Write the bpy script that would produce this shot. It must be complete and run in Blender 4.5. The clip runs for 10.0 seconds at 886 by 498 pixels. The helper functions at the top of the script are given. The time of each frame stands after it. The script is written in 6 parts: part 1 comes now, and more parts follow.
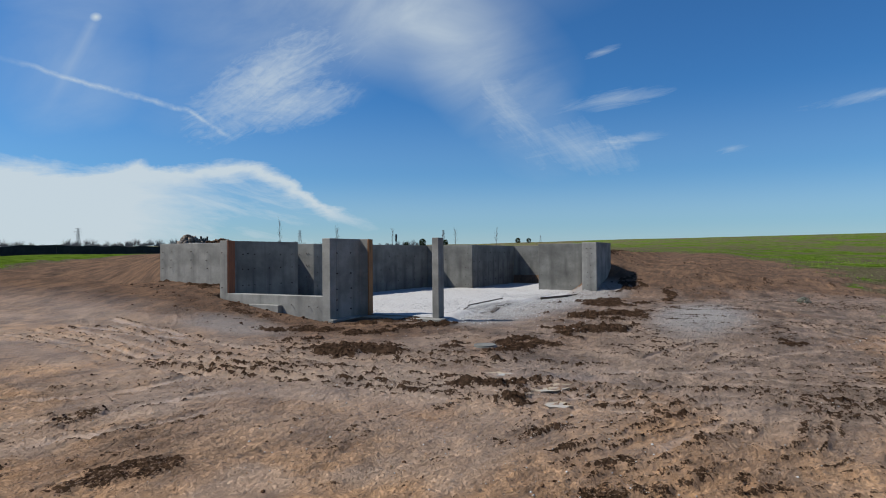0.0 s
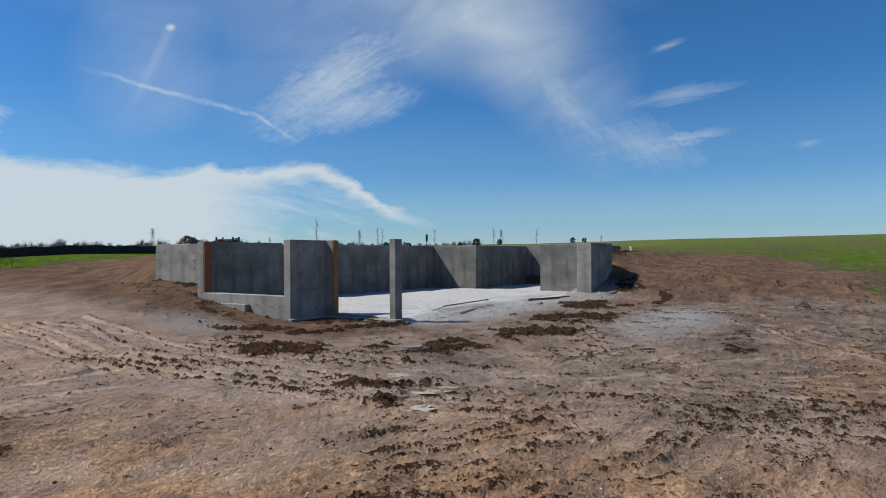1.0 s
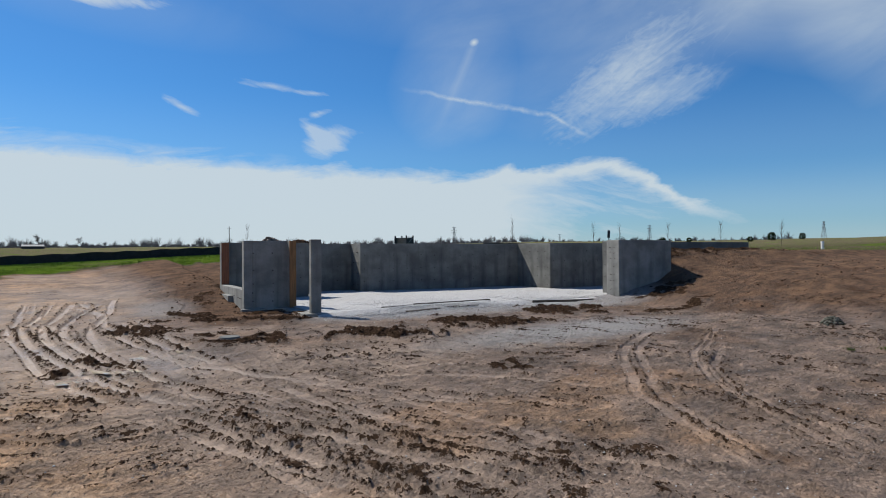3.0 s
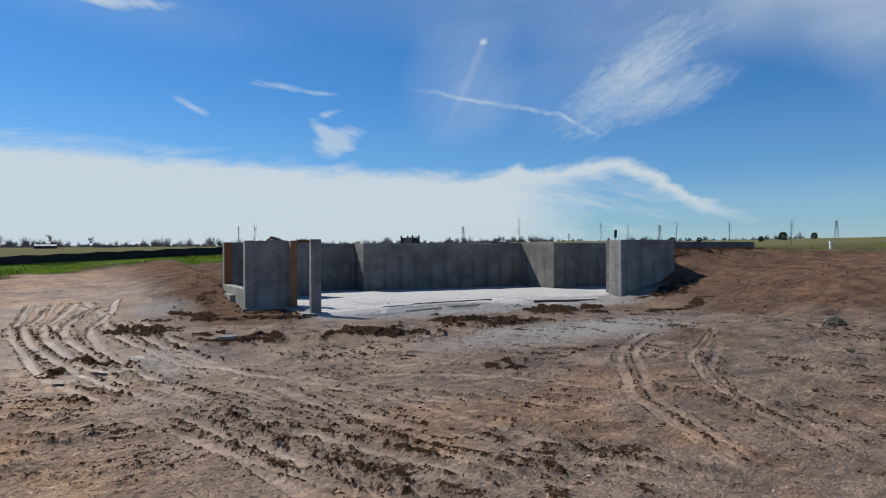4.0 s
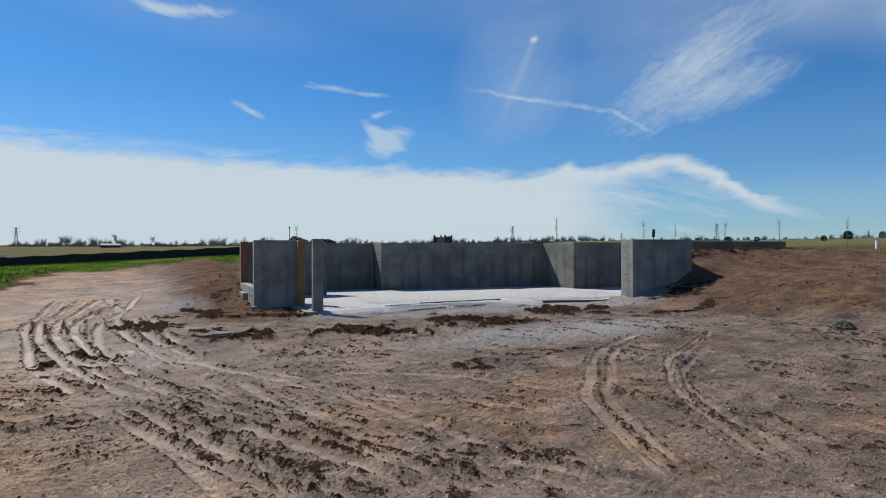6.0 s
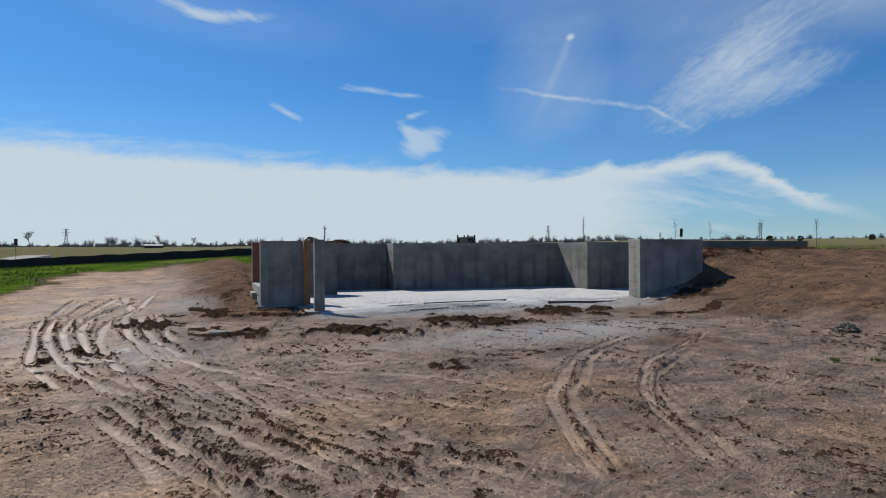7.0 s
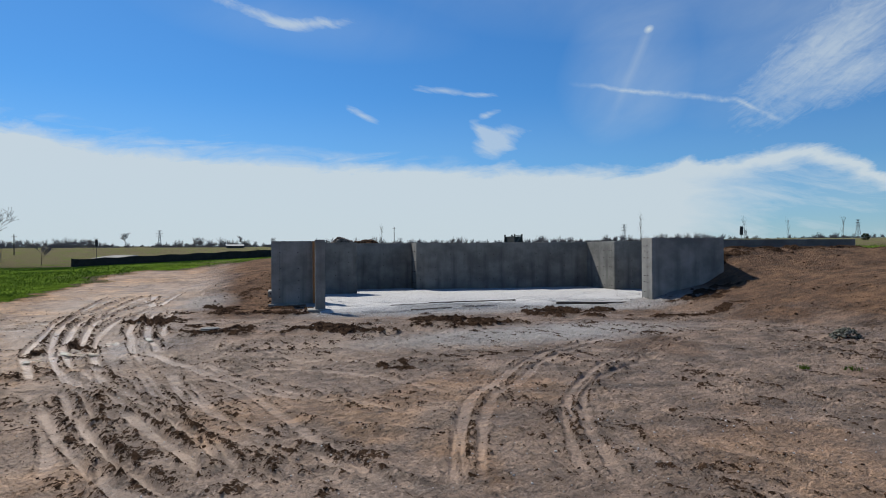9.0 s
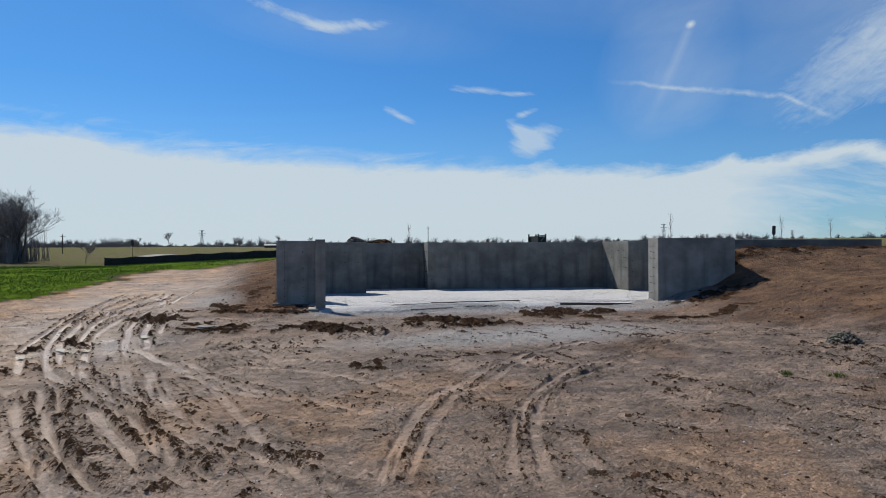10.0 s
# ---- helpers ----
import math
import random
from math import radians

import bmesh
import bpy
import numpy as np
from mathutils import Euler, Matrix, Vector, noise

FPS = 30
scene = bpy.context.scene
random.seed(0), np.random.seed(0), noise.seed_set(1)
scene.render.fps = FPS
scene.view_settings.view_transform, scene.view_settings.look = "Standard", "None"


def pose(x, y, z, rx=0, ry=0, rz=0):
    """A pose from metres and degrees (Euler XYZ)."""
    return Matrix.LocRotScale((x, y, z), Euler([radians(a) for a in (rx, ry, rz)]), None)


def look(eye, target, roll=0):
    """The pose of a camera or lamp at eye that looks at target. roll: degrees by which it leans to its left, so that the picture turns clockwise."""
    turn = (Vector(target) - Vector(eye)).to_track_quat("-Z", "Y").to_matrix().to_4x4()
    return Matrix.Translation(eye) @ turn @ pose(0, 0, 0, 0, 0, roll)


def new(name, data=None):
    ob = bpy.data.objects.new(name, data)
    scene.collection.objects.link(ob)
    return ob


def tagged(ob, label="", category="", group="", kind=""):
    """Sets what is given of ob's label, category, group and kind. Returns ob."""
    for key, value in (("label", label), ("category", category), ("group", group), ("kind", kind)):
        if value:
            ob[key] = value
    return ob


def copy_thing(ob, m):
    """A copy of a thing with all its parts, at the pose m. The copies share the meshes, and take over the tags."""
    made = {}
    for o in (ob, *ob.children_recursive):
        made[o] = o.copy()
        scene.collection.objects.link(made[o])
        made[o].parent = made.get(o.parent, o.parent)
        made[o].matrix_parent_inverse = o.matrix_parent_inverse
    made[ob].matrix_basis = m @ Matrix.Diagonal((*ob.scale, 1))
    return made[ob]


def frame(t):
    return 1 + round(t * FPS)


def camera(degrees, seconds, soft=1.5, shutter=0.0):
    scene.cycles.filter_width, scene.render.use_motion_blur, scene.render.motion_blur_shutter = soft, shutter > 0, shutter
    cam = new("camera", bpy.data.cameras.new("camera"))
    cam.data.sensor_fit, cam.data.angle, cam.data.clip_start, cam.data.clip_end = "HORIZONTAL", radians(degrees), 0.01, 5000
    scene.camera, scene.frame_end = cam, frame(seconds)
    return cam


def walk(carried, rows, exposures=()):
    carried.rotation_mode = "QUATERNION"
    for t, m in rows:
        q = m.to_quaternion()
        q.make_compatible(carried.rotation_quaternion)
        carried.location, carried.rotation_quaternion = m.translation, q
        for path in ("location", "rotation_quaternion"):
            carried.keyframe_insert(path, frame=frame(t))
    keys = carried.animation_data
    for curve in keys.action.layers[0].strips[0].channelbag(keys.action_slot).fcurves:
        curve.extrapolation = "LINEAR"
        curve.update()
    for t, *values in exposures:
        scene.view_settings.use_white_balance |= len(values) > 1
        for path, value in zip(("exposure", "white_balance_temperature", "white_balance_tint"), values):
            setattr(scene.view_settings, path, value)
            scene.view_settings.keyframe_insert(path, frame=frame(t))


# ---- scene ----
cam = camera(72.0, 10.0, soft=1.0)
METRES, EYE, TILT, LEAN, TURN = 11.029, 1.5, 0.0, 0.0, -2.0
PATH = [
    (0, (-16.151, -8.159, 1.957), (-14.372, -7.245, 1.973), -0.4),
    (0.5, (-15.734, -8.936, 1.964), (-13.982, -7.97, 1.982), -0.4),
    (1, (-14.718, -10.75, 1.984), (-13.036, -9.668, 2.0), -0.3),
    (1.5, (-12.343, -13.618, 1.968), (-10.806, -12.339, 1.982), -0.2),
    (2, (-9.4, -16.743, 1.989), (-8.111, -15.214, 2.001), -0.2),
    (2.5, (-7.18, -18.452, 2.031), (-6.127, -16.752, 2.04), -0.3),
    (4, (-6.386, -18.814, 2.03), (-5.407, -17.07, 2.037), -0.3),
    (4.5, (-6.161, -18.976, 2.027), (-5.208, -17.218, 2.034), -0.2),
    (5, (-5.823, -19.16, 2.032), (-4.904, -17.384, 2.04), -0.2),
    (5.5, (-5.413, -19.332, 2.024), (-4.533, -17.535, 2.031), -0.2),
    (7, (-3.917, -20.055, 2.038), (-3.191, -18.192, 2.044), -0.3),
    (7.5, (-3.314, -20.273, 2.025), (-2.644, -18.388, 2.032), -0.3),
    (8, (-2.748, -20.504, 2.033), (-2.135, -18.6, 2.039), -0.3),
    (8.5, (-2.14, -20.664, 2.035), (-1.584, -18.742, 2.041), -0.3),
    (9, (-1.526, -20.795, 2.026), (-1.029, -18.858, 2.032), -0.4),
    (9.5, (-0.918, -20.887, 2.019), (-0.478, -18.936, 2.025), -0.3),
    (10, (-0.294, -20.958, 2.021), (0.087, -18.994, 2.027), -0.3),
]
walk(cam, [(t, look(eye, target, roll)) for t, eye, target, roll in PATH])

# ---- light ----
SUN = Vector((-0.38, 0.78, 1.0)).normalized()
SUN_ELEV = math.asin(SUN.z)
SUN_AZ = math.atan2(SUN.x, SUN.y)


def node(nt, kind, **values):
    n = nt.nodes.new(kind)
    for key, value in values.items():
        if key in n.inputs:
            n.inputs[key].default_value = value
    return n


def link(nt, a, b):
    nt.links.new(a, b)


def maths(nt, op, a, b=None, c=None, clamp=False):
    n = nt.nodes.new("ShaderNodeMath")
    n.operation, n.use_clamp = op, clamp
    for i, v in enumerate((a, b, c)):
        if v is None:
            continue
        if isinstance(v, (int, float)):
            n.inputs[i].default_value = v
        else:
            nt.links.new(v, n.inputs[i])
    return n.outputs[0]


def ramp(nt, fac, stops, smooth=True):
    n = nt.nodes.new("ShaderNodeValToRGB")
    n.color_ramp.interpolation = "EASE" if smooth else "LINEAR"
    while len(n.color_ramp.elements) < len(stops):
        n.color_ramp.elements.new(0.5)
    for e, (p, c) in zip(n.color_ramp.elements, stops):
        e.position = p
        e.color = (c, c, c, 1) if isinstance(c, (int, float)) else (*c, 1)
    if fac is not None:
        nt.links.new(fac, n.inputs[0])
    return n.outputs[0]


def mixc(nt, fac, a, b, mode="MIX"):
    n = nt.nodes.new("ShaderNodeMix")
    n.data_type, n.blend_type = "RGBA", mode
    for sock, v in ((n.inputs[0], fac), (n.inputs[6], a), (n.inputs[7], b)):
        if isinstance(v, (int, float)):
            sock.default_value = v
        elif isinstance(v, tuple):
            sock.default_value = (*v, 1)
        else:
            nt.links.new(v, sock)
    return n.outputs[2]


def noise_tex(nt, vec, scale, detail=4.0, rough=0.55, distort=0.0):
    n = nt.nodes.new("ShaderNodeTexNoise")
    n.inputs["Scale"].default_value = scale
    n.inputs["Detail"].default_value = detail
    n.inputs["Roughness"].default_value = rough
    n.inputs["Distortion"].default_value = distort
    if vec is not None:
        nt.links.new(vec, n.inputs["Vector"])
    return n.outputs[0]


def build_world():
    """Clear blue sky with cirrus, a broken contrail and a low bank of stratus."""
    w = bpy.data.worlds.new("sky")
    scene.world = w
    w.use_nodes = True
    nt = w.node_tree
    nt.nodes.clear()
    out = nt.nodes.new("ShaderNodeOutputWorld")
    bg = nt.nodes.new("ShaderNodeBackground")
    sky = nt.nodes.new("ShaderNodeTexSky")
    sky.sky_type, sky.sun_disc = "NISHITA", False
    sky.sun_elevation, sky.sun_rotation = SUN_ELEV, SUN_AZ
    sky.air_density, sky.dust_density, sky.ozone_density = 1.0, 0.3, 2.5
    tc = nt.nodes.new("ShaderNodeTexCoord")
    sep = nt.nodes.new("ShaderNodeSeparateXYZ")
    link(nt, tc.outputs["Generated"], sep.inputs[0])
    # azimuth clockwise from +y and elevation, both in degrees
    az = maths(nt, "MULTIPLY", maths(nt, "ARCTAN2", sep.outputs[0], sep.outputs[1]), 57.2958)
    el = maths(nt, "MULTIPLY", maths(nt, "ARCSINE", sep.outputs[2]), 57.2958)
    comb = nt.nodes.new("ShaderNodeCombineXYZ")
    link(nt, az, comb.inputs[0]), link(nt, el, comb.inputs[1])
    pos = comb.outputs[0]

    def stretch(sx, sy, turn, seed):
        m = nt.nodes.new("ShaderNodeMapping")
        m.vector_type = "TEXTURE"
        m.inputs["Scale"].default_value = (1 / sx, 1 / sy, 1)
        m.inputs["Rotation"].default_value = (0, 0, radians(turn))
        m.inputs["Location"].default_value = (seed, seed * 0.7, 0)
        link(nt, pos, m.inputs["Vector"])
        return m.outputs[0]

    def blob(a0, e0, ra, re, turn=0.0, power=1.0):
        """A soft oval about (a0, e0), 1 in its middle."""
        c, s = math.cos(radians(turn)), math.sin(radians(turn))
        da, de = maths(nt, "SUBTRACT", az, a0), maths(nt, "SUBTRACT", el, e0)
        u = maths(nt, "DIVIDE", maths(nt, "ADD", maths(nt, "MULTIPLY", da, c), maths(nt, "MULTIPLY", de, s)), ra)
        v = maths(nt, "DIVIDE", maths(nt, "SUBTRACT", maths(nt, "MULTIPLY", de, c), maths(nt, "MULTIPLY", da, s)), re)
        r = maths(nt, "SQRT", maths(nt, "ADD", maths(nt, "MULTIPLY", u, u), maths(nt, "MULTIPLY", v, v)))
        k = maths(nt, "SUBTRACT", 1.0, r, clamp=True)
        return maths(nt, "POWER", k, power)

    def total(*items):
        t = items[0]
        for i in items[1:]:
            t = maths(nt, "ADD", t, i)
        return t

    CLOUDS(nt, az, el, stretch, blob, total, sky, bg)
    link(nt, bg.outputs[0], out.inputs[0])
    bg.inputs["Strength"].default_value = SKY_STRENGTH


SKY_STRENGTH = 0.078


def CLOUDS(nt, az, el, stretch, blob, total, sky, bg):
    def grain(sx, sy, turn, seed, detail=8, rough=0.64, distort=0.6):
        return noise_tex(nt, stretch(sx, sy, turn, seed), 1.0, detail, rough, distort)

    def spread(x, lo, hi, clamp=True):
        return maths(nt, "DIVIDE", maths(nt, "SUBTRACT", x, lo), hi - lo, clamp=clamp)

    def times(*items):
        t = items[0]
        for i in items[1:]:
            t = maths(nt, "MULTIPLY", t, i)
        return t

    def invert(x):
        return maths(nt, "SUBTRACT", 1.0, x)

    def wisp(shape, g, cut, gain):
        """A soft shape whose edges are eaten away by the grain."""
        k = maths(nt, "SUBTRACT", maths(nt, "ADD", maths(nt, "MULTIPLY", shape, 1.3), maths(nt, "MULTIPLY", maths(nt, "SUBTRACT", g, 0.5), 2.2)), cut)
        return times(maths(nt, "MULTIPLY", k, gain, clamp=True), maths(nt, "MULTIPLY", shape, 3.0, clamp=True))

    # low bank of stratus: the height of its top, by azimuth, in degrees
    crest = ((-40, 10.2), (-25, 10.4), (-20, 10.5), (-15, 9.4), (-6, 9.1), (3, 8.5), (12, 8.6), (17, 8.3), (27, 7.8), (32.5, 7.5), (34.2, 7.9), (36, 8.4), (38.6, 7.7), (42.4, 8.3), (45.3, 8.6), (48.6, 7.4), (50.6, 6.1), (52.2, 4.9), (55, 4.1), (60, 3.4))
    low = ramp(nt, spread(az, -40, 60), [((x + 40) / 100, e / 12.0) for x, e in crest[:11]], False)
    high = ramp(nt, spread(az, -40, 60), [((x + 40) / 100, e / 12.0) for x, e in crest[9:]], False)
    top = maths(nt, "MULTIPLY", mixc(nt, maths(nt, "GREATER_THAN", az, 33.0), low, high), 12.0)
    ragged = maths(nt, "ADD", maths(nt, "MULTIPLY", maths(nt, "SUBTRACT", grain(0.16, 0.55, 4, 11, 9, 0.66), 0.5), 2.6), maths(nt, "MULTIPLY", maths(nt, "SUBTRACT", grain(0.7, 1.1, 0, 31, 6, 0.6), 0.5), 0.7))
    depth = maths(nt, "SUBTRACT", maths(nt, "ADD", top, ragged), el)
    crisp = maths(nt, "ADD", 0.75, maths(nt, "MULTIPLY", spread(az, 30.0, 38.0), 0.5))
    bank = maths(nt, "MULTIPLY", depth, crisp, clamp=True)
    # thin wisps that reach above the bank towards the west
    over = times(spread(depth, -1.6, 0.2), invert(spread(az, 8.0, 22.0)), spread(grain(0.10, 0.6, 6, 13), 0.44, 0.70))
    bank = maths(nt, "MAXIMUM", bank, maths(nt, "MULTIPLY", over, 0.65))
    # towards the east only a bright upper lip is left over open blue
    east = spread(maths(nt, "ADD", az, maths(nt, "MULTIPLY", maths(nt, "SUBTRACT", grain(0.12, 0.5, 0, 3), 0.5), 9.0)), 36.0, 44.0)
    under = spread(depth, 1.1, 2.1)
    torn = spread(grain(0.13, 0.75, -14, 41, 8, 0.66), 0.40, 0.66)
    thin = maths(nt, "ADD", 0.14, maths(nt, "MULTIPLY", torn, 0.44))
    bank = times(bank, invert(times(under, east, invert(thin))))
    bank = times(bank, invert(spread(maths(nt, "ADD", az, maths(nt, "MULTIPLY", maths(nt, "SUBTRACT", grain(0.2, 0.6, -20, 5), 0.5), 10.0)), 51.0, 60.0)))
    # cirrus: a fan that opens to the upper right, an arm that falls from it, and veils
    fibre = grain(0.15, 0.72, 33, 2, 12, 0.70, 2.2)
    cross = grain(0.34, 0.70, 12, 17, 10, 0.70, 2.2)
    feather = grain(0.14, 0.85, 10, 8, 10, 0.72, 1.2)
    fall = grain(0.12, 0.55, -48, 23, 10, 0.72, 1.2)
    veil = grain(0.05, 0.12, 20, 7, 6, 0.6)
    fan = maths(nt, "MAXIMUM", blob(47.0, 15.6, 12.0, 4.6, 36.0), maths(nt, "MULTIPLY", blob(48.5, 13.4, 9.0, 3.0, 14.0), 0.9))
    fan = maths(nt, "MULTIPLY", wisp(fan, maths(nt, "ADD", maths(nt, "MULTIPLY", fibre, 0.5), maths(nt, "MULTIPLY", cross, 0.5)), 0.14, 0.85), 0.66)
    brow = maths(nt, "MULTIPLY", wisp(blob(56.0, 19.6, 17.0, 4.6, 14.0), fibre, 0.34, 0.8), 0.50)
    arm = maths(nt, "MULTIPLY", wisp(maths(nt, "MAXIMUM", blob(68.3, 14.2, 12.5, 3.6, -52.0), maths(nt, "MULTIPLY", blob(75.5, 9.6, 9.0, 3.4, -20.0), 0.9)), maths(nt, "ADD", maths(nt, "MULTIPLY", fall, 0.6), maths(nt, "MULTIPLY", feather, 0.4)), 0.24, 0.8), 0.55)
    plume = maths(nt, "MULTIPLY", wisp(total(blob(80.0, 10.0, 6.0, 1.0, 9.0), blob(79.0, 13.6, 7.0, 1.2, 6.0), blob(77.6, 17.7, 2.6, 0.55, 14.0), blob(88.2, 8.7, 2.6, 0.7, 10.0), blob(98.6, 11.9, 8.0, 0.8, 5.0)), feather, 0.36, 0.9), 0.42)
    sheet = times(total(maths(nt, "MULTIPLY", blob(47.0, 17.0, 16.0, 7.5, 25.0), 0.6), blob(62.0, 20.0, 15.0, 6.5, -20.0), maths(nt, "MULTIPLY", blob(69.0, 13.0, 15.0, 6.0, -50.0), 0.7), maths(nt, "MULTIPLY", blob(31.0, 15.0, 8.5, 6.0, 70.0), 0.75), maths(nt, "MULTIPLY", blob(44.0, 25.0, 40.0, 7.5, 0.0), 0.9), maths(nt, "MULTIPLY", blob(2.0, 20.0, 16.0, 3.0, -4.0), 0.35)), maths(nt, "SUBTRACT", veil, 0.15))
    cirrus = maths(nt, "MAXIMUM", maths(nt, "MAXIMUM", maths(nt, "MAXIMUM", fan, brow), arm), sheet)
    # short streaks and the ragged puff over the bank
    shred = grain(0.30, 0.95, -16, 9, 8, 0.66, 0.7)
    puff = wisp(total(maths(nt, "MULTIPLY", blob(19.4, 10.0, 3.0, 2.0, 12.0), 1.6), blob(18.0, 11.2, 2.2, 0.8, -28.0), blob(18.6, 12.5, 2.0, 0.5, 14.0), blob(14.2, 14.75, 4.2, 0.55, -6.0), blob(18.3, 14.3, 2.0, 0.4, -2.0), blob(6.9, 12.5, 3.0, 0.55, -26.0), blob(-2.6, 20.6, 6.0, 0.8, -14.0), blob(2.2, 20.1, 5.5, 0.8, 5.0), maths(nt, "MULTIPLY", blob(24.0, 10.9, 5.0, 0.5, -3.0), 0.5)), shred, 0.40, 1.0)
    puff = maths(nt, "MULTIPLY", puff, 0.62)
    # contrail, bent where the wind shears it, and an older one crossing it
    past = maths(nt, "SUBTRACT", az, 40.2)
    course = maths(nt, "SUBTRACT", maths(nt, "SUBTRACT", 12.4, maths(nt, "MULTIPLY", past, 0.185)), maths(nt, "MULTIPLY", maths(nt, "MAXIMUM", past, 0.0), 0.40))
    line = maths(nt, "ADD", maths(nt, "SUBTRACT", el, course), maths(nt, "MULTIPLY", maths(nt, "SUBTRACT", noise_tex(nt, stretch(0.5, 0.5, 0, 4), 1.0, 5), 0.5), 0.75))
    trail = invert(maths(nt, "DIVIDE", maths(nt, "ABSOLUTE", line), 0.30, clamp=True))
    span = times(spread(az, 26.0, 30.5), invert(spread(az, 42.0, 44.3)))
    trail = times(trail, span, maths(nt, "ADD", 0.06, maths(nt, "MULTIPLY", spread(noise_tex(nt, stretch(0.9, 0.9, 0, 6), 1.0, 6), 0.3, 0.7), 0.50)))
    aside = maths(nt, "SUBTRACT", maths(nt, "SUBTRACT", az, 33.2), maths(nt, "MULTIPLY", maths(nt, "SUBTRACT", el, 18.9), 0.45))
    tail = times(invert(maths(nt, "DIVIDE", maths(nt, "ABSOLUTE", aside), 0.6, clamp=True)), spread(el, 10.5, 17.5), invert(spread(el, 18.2, 19.1)), 0.15)
    tuft = maths(nt, "MULTIPLY", blob(33.2, 18.9, 0.5, 0.36, 20.0), 0.75)
    haze = ramp(nt, maths(nt, "DIVIDE", el, 30.0), [(0.0, 0.50), (0.10, 0.28), (0.26, 0.08), (0.5, 0.0)])
    cover = maths(nt, "MAXIMUM", maths(nt, "MULTIPLY", bank, 0.94), total(cirrus, puff, plume, trail, tail, tuft))
    cover = maths(nt, "MINIMUM", maths(nt, "MAXIMUM", cover, haze), 0.96)
    # the same broken cirrus goes on over the rest of the sky
    rest = noise_tex(nt, stretch(0.03, 0.05, 15, 21), 1.0, 6, 0.6)
    away = maths(nt, "MULTIPLY", maths(nt, "SUBTRACT", maths(nt, "ABSOLUTE", maths(nt, "SUBTRACT", az, 42.0)), 65.0), 0.05, clamp=True)
    cover = maths(nt, "MAXIMUM", cover, times(maths(nt, "MULTIPLY", maths(nt, "SUBTRACT", rest, 0.45), 3.0, clamp=True), away, 0.22))
    blue = mixc(nt, 1.0, sky.outputs[0], SKY_TINT, "MULTIPLY")
    link(nt, mixc(nt, cover, blue, CLOUD_COLOUR), bg.inputs["Color"])


SKY_TINT = (0.355, 0.83, 1.28)
CLOUD_COLOUR = (7.4, 8.5, 9.2)
build_world()
sun = new("sun", bpy.data.lights.new("sun", "SUN"))
sun.data.energy, sun.data.angle, sun.data.color = 6.0, radians(0.53), (1.0, 0.95, 0.87)
sun.matrix_world = look(SUN * 60, (0, 0, 0))
scene.view_settings.exposure = 0.0

# ---- materials ----
def material(name):
    m = bpy.data.materials.new(name)
    m.use_nodes = True
    nt = m.node_tree
    bsdf = nt.nodes["Principled BSDF"]
    return m, nt, bsdf


def bump(nt, bsdf, height, strength=0.4, distance=0.02):
    b = nt.nodes.new("ShaderNodeBump")
    b.inputs["Strength"].default_value, b.inputs["Distance"].default_value = strength, distance
    link(nt, height, b.inputs["Height"])
    link(nt, b.outputs[0], bsdf.inputs["Normal"])


def coords(nt, kind="Object"):
    return nt.nodes.new("ShaderNodeTexCoord").outputs[kind]


def scaled(nt, vec, s):
    m = nt.nodes.new("ShaderNodeMapping")
    m.inputs["Scale"].default_value = s
    link(nt, vec, m.inputs["Vector"])
    return m.outputs[0]


def attribute(nt, name):
    a = nt.nodes.new("ShaderNodeAttribute")
    a.attribute_name = name
    return a.outputs["Fac"]


